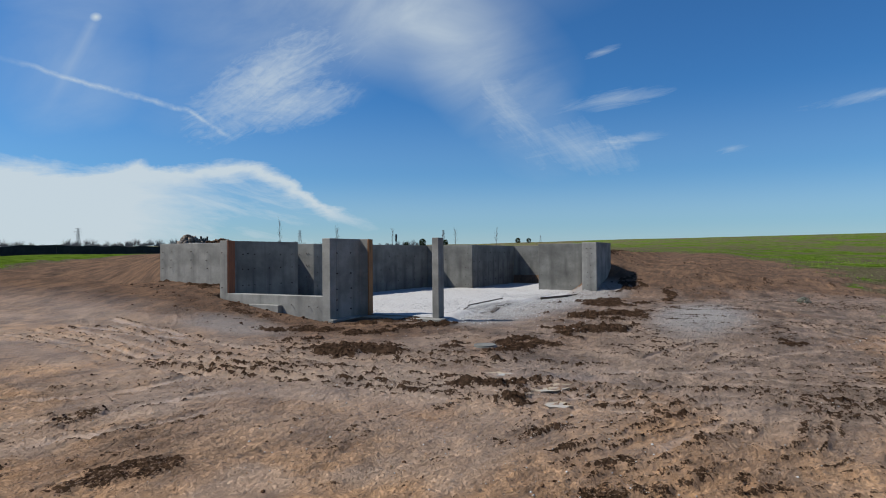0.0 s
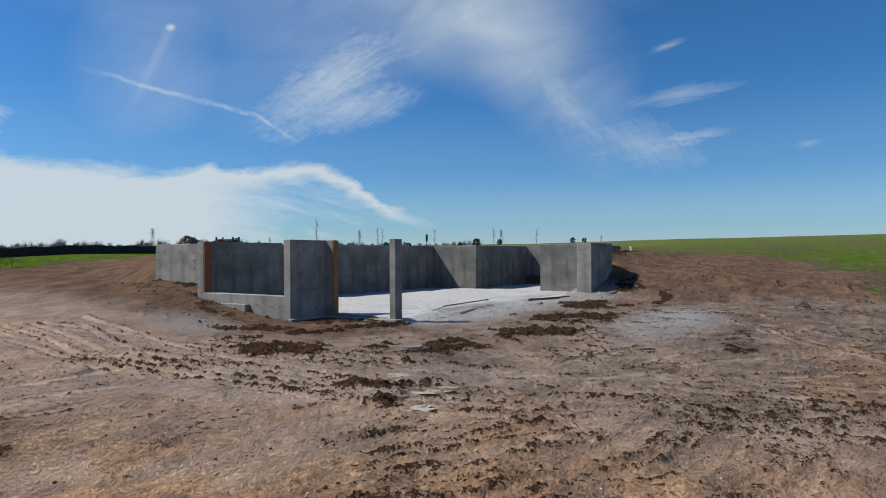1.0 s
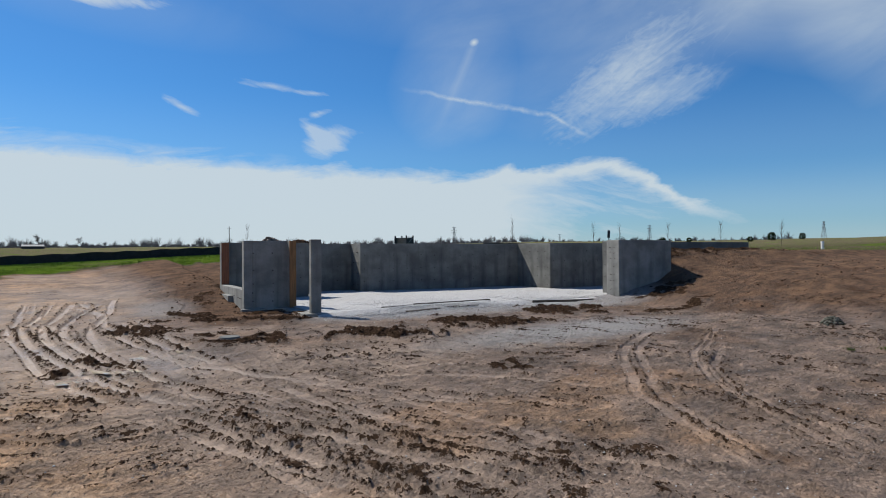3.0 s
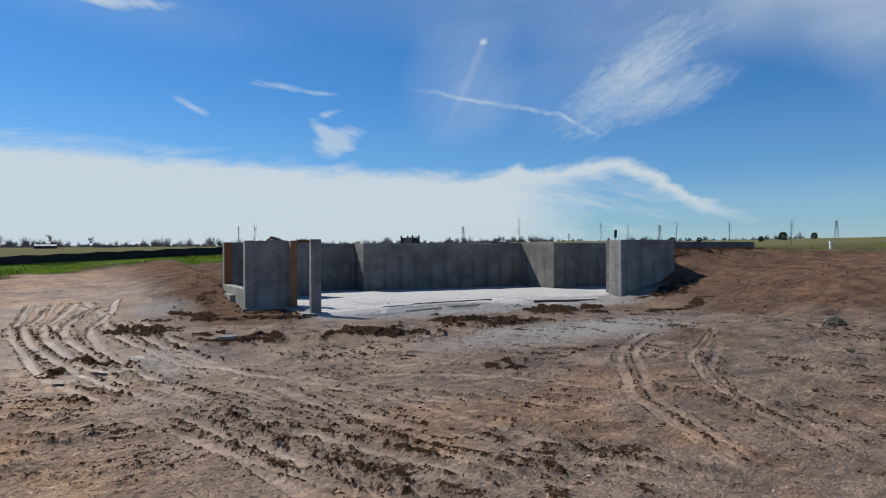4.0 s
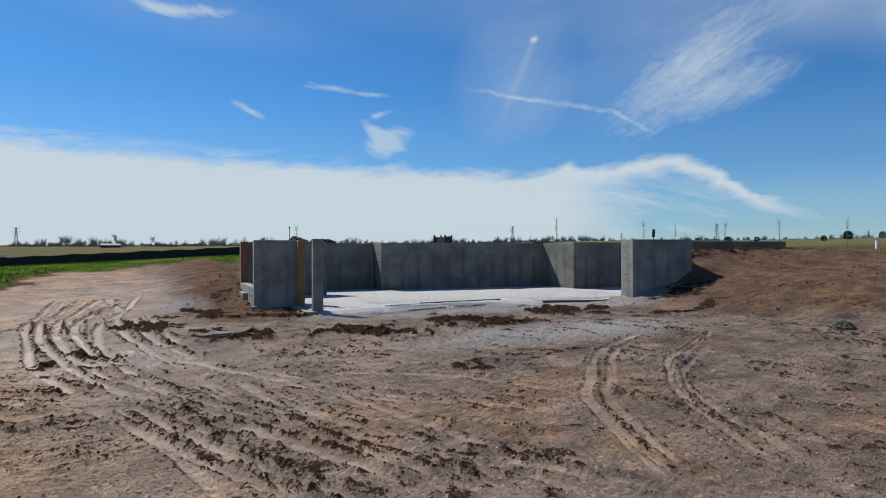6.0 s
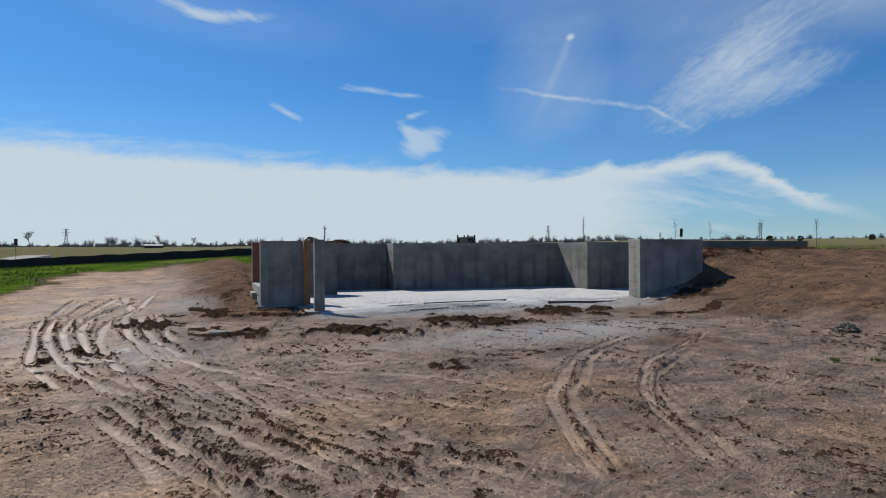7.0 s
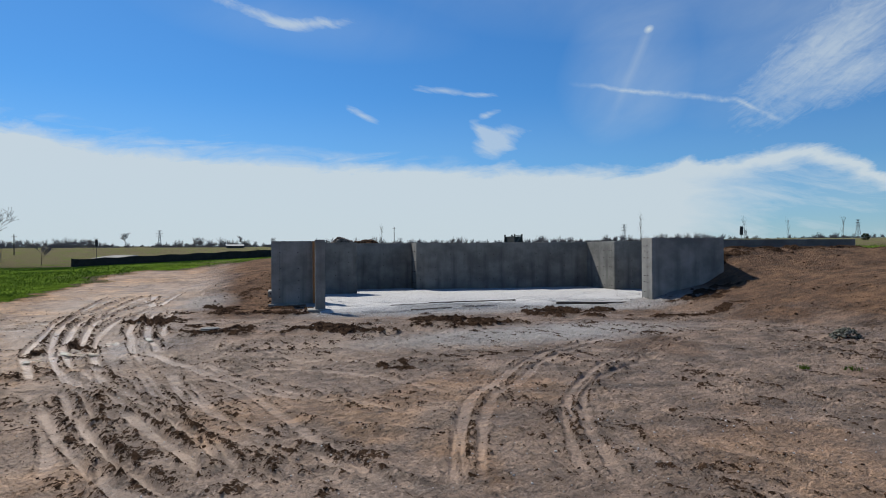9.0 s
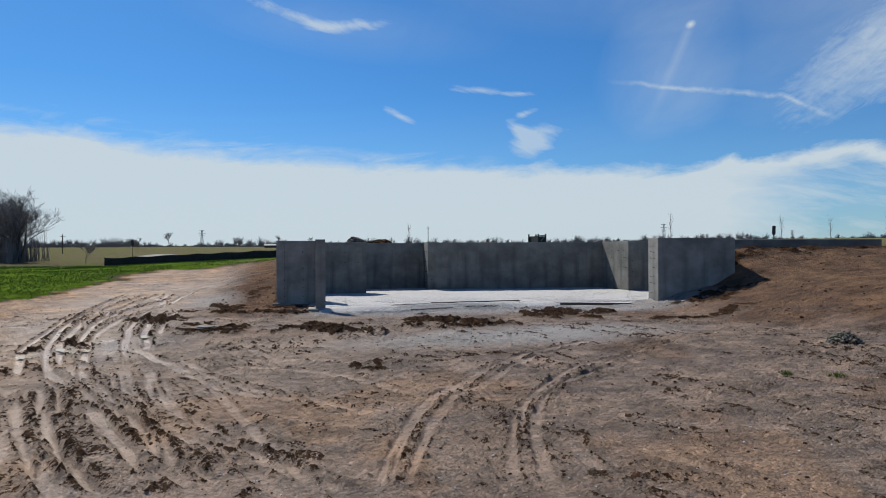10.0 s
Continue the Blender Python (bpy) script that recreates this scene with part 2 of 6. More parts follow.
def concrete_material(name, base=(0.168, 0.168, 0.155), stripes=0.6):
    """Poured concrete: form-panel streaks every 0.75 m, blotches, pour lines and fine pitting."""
    m, nt, bsdf = material(name)
    p = coords(nt)
    sep = nt.nodes.new("ShaderNodeSeparateXYZ")
    link(nt, p, sep.inputs[0])
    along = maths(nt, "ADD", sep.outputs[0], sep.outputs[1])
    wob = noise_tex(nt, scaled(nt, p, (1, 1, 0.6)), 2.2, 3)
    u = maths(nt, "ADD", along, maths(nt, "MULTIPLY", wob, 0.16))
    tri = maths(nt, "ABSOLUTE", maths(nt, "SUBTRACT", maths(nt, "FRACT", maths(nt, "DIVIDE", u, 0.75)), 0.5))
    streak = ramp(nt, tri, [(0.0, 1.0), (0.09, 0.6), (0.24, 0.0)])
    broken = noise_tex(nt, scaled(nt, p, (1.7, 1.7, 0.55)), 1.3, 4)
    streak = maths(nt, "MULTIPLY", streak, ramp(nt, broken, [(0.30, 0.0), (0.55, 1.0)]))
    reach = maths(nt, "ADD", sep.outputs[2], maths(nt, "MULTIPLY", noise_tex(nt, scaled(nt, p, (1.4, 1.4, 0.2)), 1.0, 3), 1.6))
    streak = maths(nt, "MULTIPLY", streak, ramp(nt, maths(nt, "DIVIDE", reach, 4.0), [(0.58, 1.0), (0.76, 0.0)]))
    blotch = noise_tex(nt, scaled(nt, p, (1, 1, 1.3)), 0.9, 6, 0.6)
    fine = noise_tex(nt, p, 26.0, 5, 0.65)
    drip = noise_tex(nt, scaled(nt, p, (9, 9, 0.35)), 1.0, 4)
    lift = noise_tex(nt, scaled(nt, p, (0.25, 0.25, 2.2)), 1.0, 3)
    c = mixc(nt, ramp(nt, blotch, [(0.3, 0.0), (0.72, 1.0)]), tuple(v * 0.66 for v in base), tuple(v * 1.24 for v in base))
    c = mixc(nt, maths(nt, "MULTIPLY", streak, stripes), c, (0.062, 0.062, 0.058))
    c = mixc(nt, maths(nt, "MULTIPLY", ramp(nt, drip, [(0.5, 0.0), (0.75, 1.0)]), 0.35), c, tuple(v * 0.62 for v in base))
    c = mixc(nt, maths(nt, "MULTIPLY", ramp(nt, lift, [(0.52, 0.0), (0.7, 1.0)]), 0.3), c, tuple(v * 0.7 for v in base))
    c = mixc(nt, maths(nt, "MULTIPLY", ramp(nt, fine, [(0.3, 1.0), (0.5, 0.0)]), 0.35), c, tuple(v * 0.6 for v in base))
    link(nt, c, bsdf.inputs["Base Color"])
    bsdf.inputs["Roughness"].default_value = 0.86
    bsdf.inputs["Specular IOR Level"].default_value = 0.2
    bump(nt, bsdf, maths(nt, "ADD", fine, maths(nt, "MULTIPLY", blotch, 1.5)), 0.35, 0.012)
    return m


def wood_material(name, base):
    m, nt, bsdf = material(name)
    p = coords(nt)
    grain = noise_tex(nt, scaled(nt, p, (40, 40, 1.6)), 1.0, 6, 0.6, 0.4)
    tone = noise_tex(nt, p, 1.7, 4)
    c = mixc(nt, ramp(nt, grain, [(0.3, 0.0), (0.7, 1.0)]), tuple(v * 0.62 for v in base), tuple(v * 1.15 for v in base))
    c = mixc(nt, maths(nt, "MULTIPLY", ramp(nt, tone, [(0.45, 0.0), (0.75, 1.0)]), 0.4), c, tuple(v * 0.5 for v in base))
    link(nt, c, bsdf.inputs["Base Color"])
    bsdf.inputs["Roughness"].default_value = 0.7
    bump(nt, bsdf, grain, 0.3, 0.004)
    return m


def plain_material(name, base, rough=0.7, metal=0.0, vary=0.35, scale=6.0):
    m, nt, bsdf = material(name)
    p = coords(nt)
    n = noise_tex(nt, p, scale, 5, 0.6)
    c = mixc(nt, ramp(nt, n, [(0.3, 0.0), (0.7, 1.0)]), tuple(v * (1 - vary) for v in base), tuple(v * (1 + vary) for v in base))
    link(nt, c, bsdf.inputs["Base Color"])
    bsdf.inputs["Roughness"].default_value, bsdf.inputs["Metallic"].default_value = rough, metal
    bump(nt, bsdf, n, 0.25, 0.01)
    return m


def island_material(name, dark, light, rough=0.9):
    """Many small pieces in one mesh, each with its own tone."""
    m, nt, bsdf = material(name)
    geo = nt.nodes.new("ShaderNodeNewGeometry")
    c = mixc(nt, geo.outputs["Random Per Island"], dark, light)
    n = noise_tex(nt, coords(nt), 14.0, 3)
    c = mixc(nt, maths(nt, "MULTIPLY", n, 0.35), c, tuple(v * 0.6 for v in dark))
    link(nt, c, bsdf.inputs["Base Color"])
    bsdf.inputs["Roughness"].default_value = rough
    bsdf.inputs["Specular IOR Level"].default_value = 0.05
    return m


def ground_material():
    """Bare clay: red-brown, tan and grey-brown earth, wet ruts, limestone crumbs and young grass."""
    m, nt, bsdf = material("bare_clay_ground")
    p = coords(nt)
    big = noise_tex(nt, p, 0.16, 5, 0.6, 0.5)
    mid = noise_tex(nt, p, 1.1, 6, 0.62, 0.3)
    small = noise_tex(nt, p, 7.0, 6, 0.65)
    grit = noise_tex(nt, p, 38.0, 4, 0.6)
    tan, grey, wet, grass, crumb, clod = (attribute(nt, n) for n in ("tan", "grey", "wet", "grass", "crumb", "clod"))
    pack = attribute(nt, "pack")
    red = mixc(nt, ramp(nt, mid, [(0.3, 0.0), (0.7, 1.0)]), (0.080, 0.040, 0.019), (0.190, 0.098, 0.046))
    tanc = mixc(nt, ramp(nt, mid, [(0.3, 0.0), (0.7, 1.0)]), (0.30, 0.158, 0.066), (0.58, 0.330, 0.152))
    greyc = mixc(nt, ramp(nt, mid, [(0.3, 0.0), (0.7, 1.0)]), (0.135, 0.090, 0.062), (0.315, 0.218, 0.155))
    shift = maths(nt, "MULTIPLY", maths(nt, "SUBTRACT", big, 0.5), 0.6)
    c = mixc(nt, maths(nt, "ADD", tan, shift, clamp=True), red, tanc)
    c = mixc(nt, maths(nt, "ADD", grey, maths(nt, "MULTIPLY", shift, -0.6), clamp=True), c, greyc)
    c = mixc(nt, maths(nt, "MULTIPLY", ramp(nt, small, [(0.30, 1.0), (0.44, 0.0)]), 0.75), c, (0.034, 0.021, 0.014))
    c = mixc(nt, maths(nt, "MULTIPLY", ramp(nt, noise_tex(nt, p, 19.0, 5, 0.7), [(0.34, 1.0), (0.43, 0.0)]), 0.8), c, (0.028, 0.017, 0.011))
    turned = nt.nodes.new("ShaderNodeMapping")
    turned.inputs["Rotation"].default_value, turned.inputs["Scale"].default_value = (0, 0, radians(35)), (0.9, 3.2, 1.0)
    link(nt, p, turned.inputs["Vector"])
    tone = ramp(nt, noise_tex(nt, turned.outputs[0], 1.0, 8, 0.72, 0.6), [(0.34, 0.64), (0.66, 1.42)])
    c = mixc(nt, 1.0, c, tone, "MULTIPLY")
    packed = mixc(nt, ramp(nt, mid, [(0.3, 0.0), (0.7, 1.0)]), (0.27, 0.190, 0.135), (0.50, 0.365, 0.265))
    c = mixc(nt, maths(nt, "MULTIPLY", attribute(nt, "pale"), 0.8), c, packed)
    c = mixc(nt, maths(nt, "MULTIPLY", wet, 0.15), c, (0.10, 0.075, 0.058))
    v = nt.nodes.new("ShaderNodeTexVoronoi")
    v.inputs["Scale"].default_value = 22.0
    link(nt, p, v.inputs["Vector"])
    speck = maths(nt, "LESS_THAN", v.outputs["Distance"], maths(nt, "MULTIPLY", ramp(nt, noise_tex(nt, p, 2.3, 4), [(0.42, 0.0), (0.75, 0.34)]), maths(nt, "ADD", crumb, 0.12)))
    c = mixc(nt, maths(nt, "MULTIPLY", speck, 0.75), c, (0.52, 0.49, 0.45))
    dust = maths(nt, "MULTIPLY", crumb, ramp(nt, maths(nt, "ADD", mid, maths(nt, "MULTIPLY", small, 0.5)), [(0.38, 0.0), (0.72, 1.0)]))
    c = mixc(nt, maths(nt, "MULTIPLY", dust, 0.85), c, (0.40, 0.385, 0.37))
    # dark damp clods; along ridges this colour also paints their shaded sides
    torn = ramp(nt, maths(nt, "ADD", clod, maths(nt, "MULTIPLY", maths(nt, "SUBTRACT", noise_tex(nt, p, 19.0, 5, 0.72), 0.5), 1.9)), [(0.42, 0.0), (0.56, 1.0)])
    torn = maths(nt, "MULTIPLY", torn, maths(nt, "GREATER_THAN", clod, 0.02))
    c = mixc(nt, maths(nt, "MULTIPLY", torn, 0.95), c, mixc(nt, ramp(nt, small, [(0.3, 0.0), (0.7, 1.0)]), (0.024, 0.015, 0.0095), (0.090, 0.054, 0.034)))
    straw = mixc(nt, ramp(nt, small, [(0.3, 0.0), (0.7, 1.0)]), (0.062, 0.055, 0.033), (0.180, 0.156, 0.098))
    green = mixc(nt, ramp(nt, mid, [(0.3, 0.0), (0.7, 1.0)]), (0.050, 0.088, 0.010), (0.13, 0.205, 0.026))
    turf = mixc(nt, ramp(nt, maths(nt, "ADD", noise_tex(nt, p, 0.17, 9, 0.78), maths(nt, "MULTIPLY", maths(nt, "SUBTRACT", grass, 0.8), 0.6)), [(0.44, 0.0), (0.58, 1.0)]), straw, green)
    c = mixc(nt, ramp(nt, maths(nt, "ADD", grass, maths(nt, "MULTIPLY", maths(nt, "SUBTRACT", small, 0.5), 0.8)), [(0.35, 0.0), (0.65, 1.0)]), c, turf)
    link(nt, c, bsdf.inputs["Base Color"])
    shine = maths(nt, "MULTIPLY", wet, ramp(nt, mid, [(0.3, 1.0), (0.62, 0.3)]))
    link(nt, maths(nt, "ADD", maths(nt, "MULTIPLY", grass, 0.15), maths(nt, "SUBTRACT", 0.68, maths(nt, "MULTIPLY", shine, 0.50))), bsdf.inputs["Roughness"])
    link(nt, maths(nt, "MULTIPLY", maths(nt, "ADD", maths(nt, "MULTIPLY", wet, 0.60), maths(nt, "MULTIPLY", maths(nt, "ADD", tan, grey, clamp=True), 0.17)), maths(nt, "MULTIPLY", maths(nt, "LESS_THAN", grass, 0.3), maths(nt, "SUBTRACT", 1.0, torn))), bsdf.inputs["Specular IOR Level"])
    lumps = ramp(nt, noise_tex(nt, p, 11.0, 5, 0.72), [(0.42, 0.0), (0.62, 1.0)])
    crumbs = ramp(nt, noise_tex(nt, p, 27.0, 4, 0.7), [(0.46, 0.0), (0.60, 1.0)])
    h = maths(nt, "ADD", maths(nt, "MULTIPLY", lumps, 0.55), maths(nt, "ADD", maths(nt, "MULTIPLY", crumbs, 0.34), maths(nt, "MULTIPLY", grit, 0.25)))
    h = maths(nt, "MULTIPLY", h, maths(nt, "SUBTRACT", 1.0, maths(nt, "MULTIPLY", pack, 0.55)))
    bump(nt, bsdf, h, 1.0, 0.055)
    return m


# one concrete, its shade and sunlight partly in the base: darker for mostly shaded walls
CONCRETE_SHADE_TONE = concrete_material("shade_toned_concrete")
CONCRETE_LIT_TONE = concrete_material("lit_toned_concrete", (0.246, 0.243, 0.224), 0.35)
WOOD = wood_material("formwork_lumber", (0.27, 0.125, 0.042))
WOOD_RED = wood_material("stained_formwork_lumber", (0.20, 0.068, 0.026))
PLANK = wood_material("dark_plank", (0.075, 0.058, 0.042))
STEEL = plain_material("rusted_steel_tie", (0.05, 0.035, 0.028), 0.6, 0.6)
BLACK_CLOTH = plain_material("black_silt_fabric", (0.012, 0.012, 0.014), 0.8, 0.0, 0.4, 3.0)
DARK_PAINT = plain_material("dark_painted_steel", (0.03, 0.03, 0.032), 0.55, 0.2)
GALVANISED = plain_material("galvanised_steel", (0.30, 0.32, 0.34), 0.5, 0.6)
PIPE_WHITE = plain_material("white_plastic_pipe", (0.75, 0.74, 0.70), 0.4, 0.0, 0.08)
GRAVEL = island_material("limestone_gravel_stones", (0.32, 0.315, 0.305), (0.62, 0.61, 0.595))
CLODS = island_material("clay_clods", (0.026, 0.015, 0.009), (0.135, 0.078, 0.046))
BARK = plain_material("grey_brown_bark", (0.085, 0.068, 0.055), 0.9)
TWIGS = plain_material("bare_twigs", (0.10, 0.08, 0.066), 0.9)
# TWIGS again, with the haze of distance mixed into a paler grey
HAZED_TWIGS = plain_material("haze_paled_twigs", (0.17, 0.155, 0.15), 0.9)
GRASS = island_material("young_grass_blades", (0.075, 0.13, 0.012), (0.20, 0.30, 0.042), 0.6)
GROUND = ground_material()


def water_material():
    m, nt, bsdf = material("muddy_water")
    bsdf.inputs["Base Color"].default_value = (0.38, 0.325, 0.24, 1)
    bsdf.inputs["Roughness"].default_value = 0.04
    bsdf.inputs["IOR"].default_value = 1.33
    bump(nt, bsdf, noise_tex(nt, coords(nt), 9.0, 2), 0.06, 0.01)
    return m


WATER = water_material()


def gravel_bed_material():
    m, nt, bsdf = material("limestone_gravel_bed")
    p = coords(nt)
    v = nt.nodes.new("ShaderNodeTexVoronoi")
    v.inputs["Scale"].default_value = 30.0
    link(nt, p, v.inputs["Vector"])
    n = noise_tex(nt, p, 0.7, 5, 0.6)
    dirt = noise_tex(nt, p, 3.0, 5, 0.6)
    c = mixc(nt, v.outputs["Color"], (0.27, 0.267, 0.262), (0.47, 0.467, 0.46))
    c = mixc(nt, maths(nt, "MULTIPLY", ramp(nt, n, [(0.45, 0.0), (0.75, 1.0)]), 0.35), c, (0.36, 0.33, 0.29))
    c = mixc(nt, maths(nt, "MULTIPLY", ramp(nt, dirt, [(0.6, 0.0), (0.8, 1.0)]), 0.5), c, (0.30, 0.26, 0.22))
    link(nt, c, bsdf.inputs["Base Color"])
    bsdf.inputs["Roughness"].default_value = 0.9
    bsdf.inputs["Specular IOR Level"].default_value = 0.1
    bump(nt, bsdf, v.outputs["Distance"], 0.6, 0.012)
    return m


GRAVEL_BED = gravel_bed_material()


# ---- builders ----
def mesh_object(name, bm, mat, parent=None, label=""):
    me = bpy.data.meshes.new(name)
    bm.to_mesh(me)
    bm.free()
    me.materials.append(mat)
    ob = new(name, me)
    if parent is not None:
        ob.parent = parent
    if label:
        ob["label"] = label
    return ob


def part(name, bm, mat, parent, label=""):
    return mesh_object(name, bm, mat, parent, label)


def raw_object(name, verts, faces, mat, parent=None, label=""):
    me = bpy.data.meshes.new(name)
    me.from_pydata([tuple(v) for v in verts], [], [tuple(f) for f in faces])
    me.materials.append(mat)
    ob = new(name, me)
    if parent is not None:
        ob.parent = parent
    if label:
        ob["label"] = label
    return ob


def empty(name, at=(0, 0, 0), turn=0.0):
    ob = new(name)
    ob.matrix_world = pose(*at, 0, 0, turn)
    return ob


def add_box(bm, x0, x1, y0, y1, z0, z1, bevel=0.0):
    r = bmesh.ops.create_cube(bm, size=1.0)
    for v in r["verts"]:
        v.co = Vector((x0 + (v.co.x + 0.5) * (x1 - x0), y0 + (v.co.y + 0.5) * (y1 - y0), z0 + (v.co.z + 0.5) * (z1 - z0)))
    if bevel:
        es = list({e for v in r["verts"] for e in v.link_edges})
        bmesh.ops.bevel(bm, geom=es, offset=bevel, segments=1, affect="EDGES")
    return bm


def box(x0, x1, y0, y1, z0, z1, bevel=0.0):
    return add_box(bmesh.new(), x0, x1, y0, y1, z0, z1, bevel)


def add_rod(bm, a, b, r0, r1=None, sides=6):
    a, b = Vector(a), Vector(b)
    r1 = r0 if r1 is None else r1
    q = (b - a).to_track_quat("Z", "Y")
    rings = []
    for p, r in ((a, r0), (b, r1)):
        rings.append([bm.verts.new(p + q @ Vector((r * math.cos(t), r * math.sin(t), 0))) for t in (math.tau * i / sides for i in range(sides))])
    for i in range(sides):
        j = (i + 1) % sides
        bm.faces.new((rings[0][i], rings[0][j], rings[1][j], rings[1][i]))
    bm.faces.new(rings[0][::-1]), bm.faces.new(rings[1])
    return bm


def rod(a, b, r0, r1=None, sides=6):
    return add_rod(bmesh.new(), a, b, r0, r1, sides)


# ---- lay of the land ----
def smooth(a, b, x):
    t = np.clip((x - a) / (b - a), 0, 1)
    return t * t * (3 - 2 * t)


def lattice(ix, iy, seed):
    h = (ix.astype(np.int64) * 374761393 + iy.astype(np.int64) * 668265263 + seed * 974711) & 0x7FFFFFFF
    h = ((h ^ (h >> 13)) * 1274126177) & 0x7FFFFFFF
    return ((h ^ (h >> 16)) & 0xFFFF) / 65535.0


def value_noise(x, y, seed=0):
    ix, iy = np.floor(x), np.floor(y)
    fx, fy = x - ix, y - iy
    fx, fy = fx * fx * (3 - 2 * fx), fy * fy * (3 - 2 * fy)
    a, b = lattice(ix, iy, seed), lattice(ix + 1, iy, seed)
    c, d = lattice(ix, iy + 1, seed), lattice(ix + 1, iy + 1, seed)
    return (a + (b - a) * fx) * (1 - fy) + (c + (d - c) * fx) * fy


def fbm(x, y, octaves=4, seed=0, gain=0.5):
    total, amp, norm = 0.0, 1.0, 0.0
    for o in range(octaves):
        total = total + amp * value_noise(x * 2.0**o + 17.3 * o, y * 2.0**o - 9.1 * o, seed + o)
        norm, amp = norm + amp, amp * gain
    return total / norm


def base_height(x, y):
    """The graded site without clods and ruts."""
    x, y = np.asarray(x, float), np.asarray(y, float)
    u, v = np.clip(x, -13, 12), np.clip(y, -16, 2.5)
    front = 0.0359 + 0.01243 * u + 0.01584 * v - 0.00122 * u * u - 0.00261 * u * v - 0.00191 * v * v
    # the slope beside the west wall and the field beyond it
    left = -0.10 + 0.055 * np.clip(y - 1, 0, 17) + smooth(-7.0, -2.2, x) * smooth(2, 9, y) * 0.55
    left = left + 0.035 * np.clip(x + 19, 0, 22) * smooth(18, 34, y)
    lean = smooth(0.5, 4.5, y)
    # the bank beside the east wall and the rising ground beyond it
    s = (x - 10.0) + 0.45 * (y + 4)
    bank = 0.02 + 0.19 * np.clip(s, 0, 5.5) + 0.07 * np.clip(s - 5.5, 0, 8) + 0.02 * np.clip(s - 13.5, 0, 60)
    bank = bank - 0.42 * smooth(-5, -9, y) * np.clip(s / 5, 0, 1) - 0.02 * np.clip(-9 - y, 0, 8)
    bank = np.minimum(bank + 0.85 * smooth(-3.4, -0.4, y) * smooth(12.8, 14.6, x), np.maximum(bank, 1.97))
    back = 2.02 + 0.006 * np.clip(y - 11, 0, 500)
    r = smooth(9.0, 12.0, x)
    z = front * (1 - r) + bank * r
    lw = np.maximum(smooth(-0.5, -2.6, x), smooth(6.9, 7.2, y) * smooth(0.3, -0.4, x) * smooth(12, 11, y))
    z = z * (1 - lw) + (front * (1 - lean) + left * lean) * lw
    far = np.clip(y - 12, 0, 60)
    bk = smooth(10.4, 11.8, y) * smooth(0, 1, (x + 0.9 + 0.05 * far) / (1.6 + 0.8 * far))
    z = z * (1 - bk) + np.maximum(back, z) * bk
    rr = smooth(20.2, 22.5, x) * smooth(0.0, 1.6, y)
    z = z * (1 - rr) + np.maximum(z, back) * rr
    level = np.clip(0.85 + 0.045 * (x + 19), 0.8, 2.1)
    w = smooth(16, 32, y) * smooth(90, 55, y)
    z = z * (1 - w) + level * w
    # a shallow valley to the north-west
    z = z - 1.9 * smooth(-14, -50, x) * smooth(45, 110, y)
    # rising country all round
    r = np.hypot(x, y)
    az = np.degrees(np.arctan2(x + 8, y + 15))
    lift = np.where(az > -60, 0.50 + 0.30 * smooth(5, 45, az) + 0.36 * smooth(58, 88, az), 0.6)
    r0 = 60 - 25 * smooth(50, 75, az)
    r1 = 480 - 330 * smooth(50, 80, az)
    t = smooth(0.0, 1.0, (r - r0) / (r1 - r0))
    z = z * (1 - t) + (2.0 + np.minimum(r, 900) * np.tan(np.radians(lift))) * t
    # pit under the floor of the house
    pit = smooth(-2.1, -1.9, x) * smooth(20.3, 20.0, x) * smooth(7.3, 7.1, y) * smooth(2.6, 3.0, y)
    pit = np.maximum(pit, smooth(-0.62, -0.4, x) * smooth(20.3, 20.0, x) * smooth(10.35, 10.1, y) * smooth(6.6, 7.0, y))
    pit = np.maximum(pit, smooth(-0.7, -0.4, x) * smooth(13.86, 13.6, x) * smooth(-1.6, 0.2, y) * smooth(4.0, 3.0, y))
    pit = np.maximum(pit, smooth(13.3, 13.5, x) * smooth(20.3, 20.0, x) * smooth(0.25, 0.45, y) * smooth(10.4, 10.1, y))
    z = z * (1 - pit) + (-0.06) * pit
    return z


TRACKS, RIDGES = [], []


def track(*line, width=0.25, depth=0.05):
    """One smooth wheel mark along a line of places."""
    TRACKS.append((line, width, depth))


def ridge(*line, width=0.12, height=0.05):
    """One crumbly ridge of squeezed-up earth along a line of places."""
    RIDGES.append((line, width, height))


# wheel marks and the ridges between them
track((-5.73, -8.54), (-4.84, -10.63), (-3.96, -12.27), (-3.18, -13.39), (-2.81, -13.86), width=0.3, depth=0.08)
track((-5.45, -8.26), (-4.71, -10.28), (-3.92, -11.91), (-3.08, -13.10), (-2.55, -13.81), width=0.3, depth=0.08)
track((-6.04, -7.00), (-4.48, -9.14), (-3.21, -10.95), (-2.13, -12.26), (-1.27, -13.29), (-0.63, -14.17), width=0.3, depth=0.08)
track((-5.59, -6.91), (-4.53, -8.57), (-3.38, -10.24), (-2.54, -11.41), (-1.75, -12.37), (-0.95, -13.17), (-0.34, -13.90), (0.08, -14.46), width=0.3, depth=0.07)
track((-4.34, -7.35), (-3.69, -9.23), (-3.02, -10.69), (-2.49, -11.61), width=0.24, depth=0.05)
track((-3.86, -7.51), (-3.25, -9.37), (-2.63, -10.68), (-2.13, -11.48), (-1.45, -12.46), width=0.24, depth=0.05)
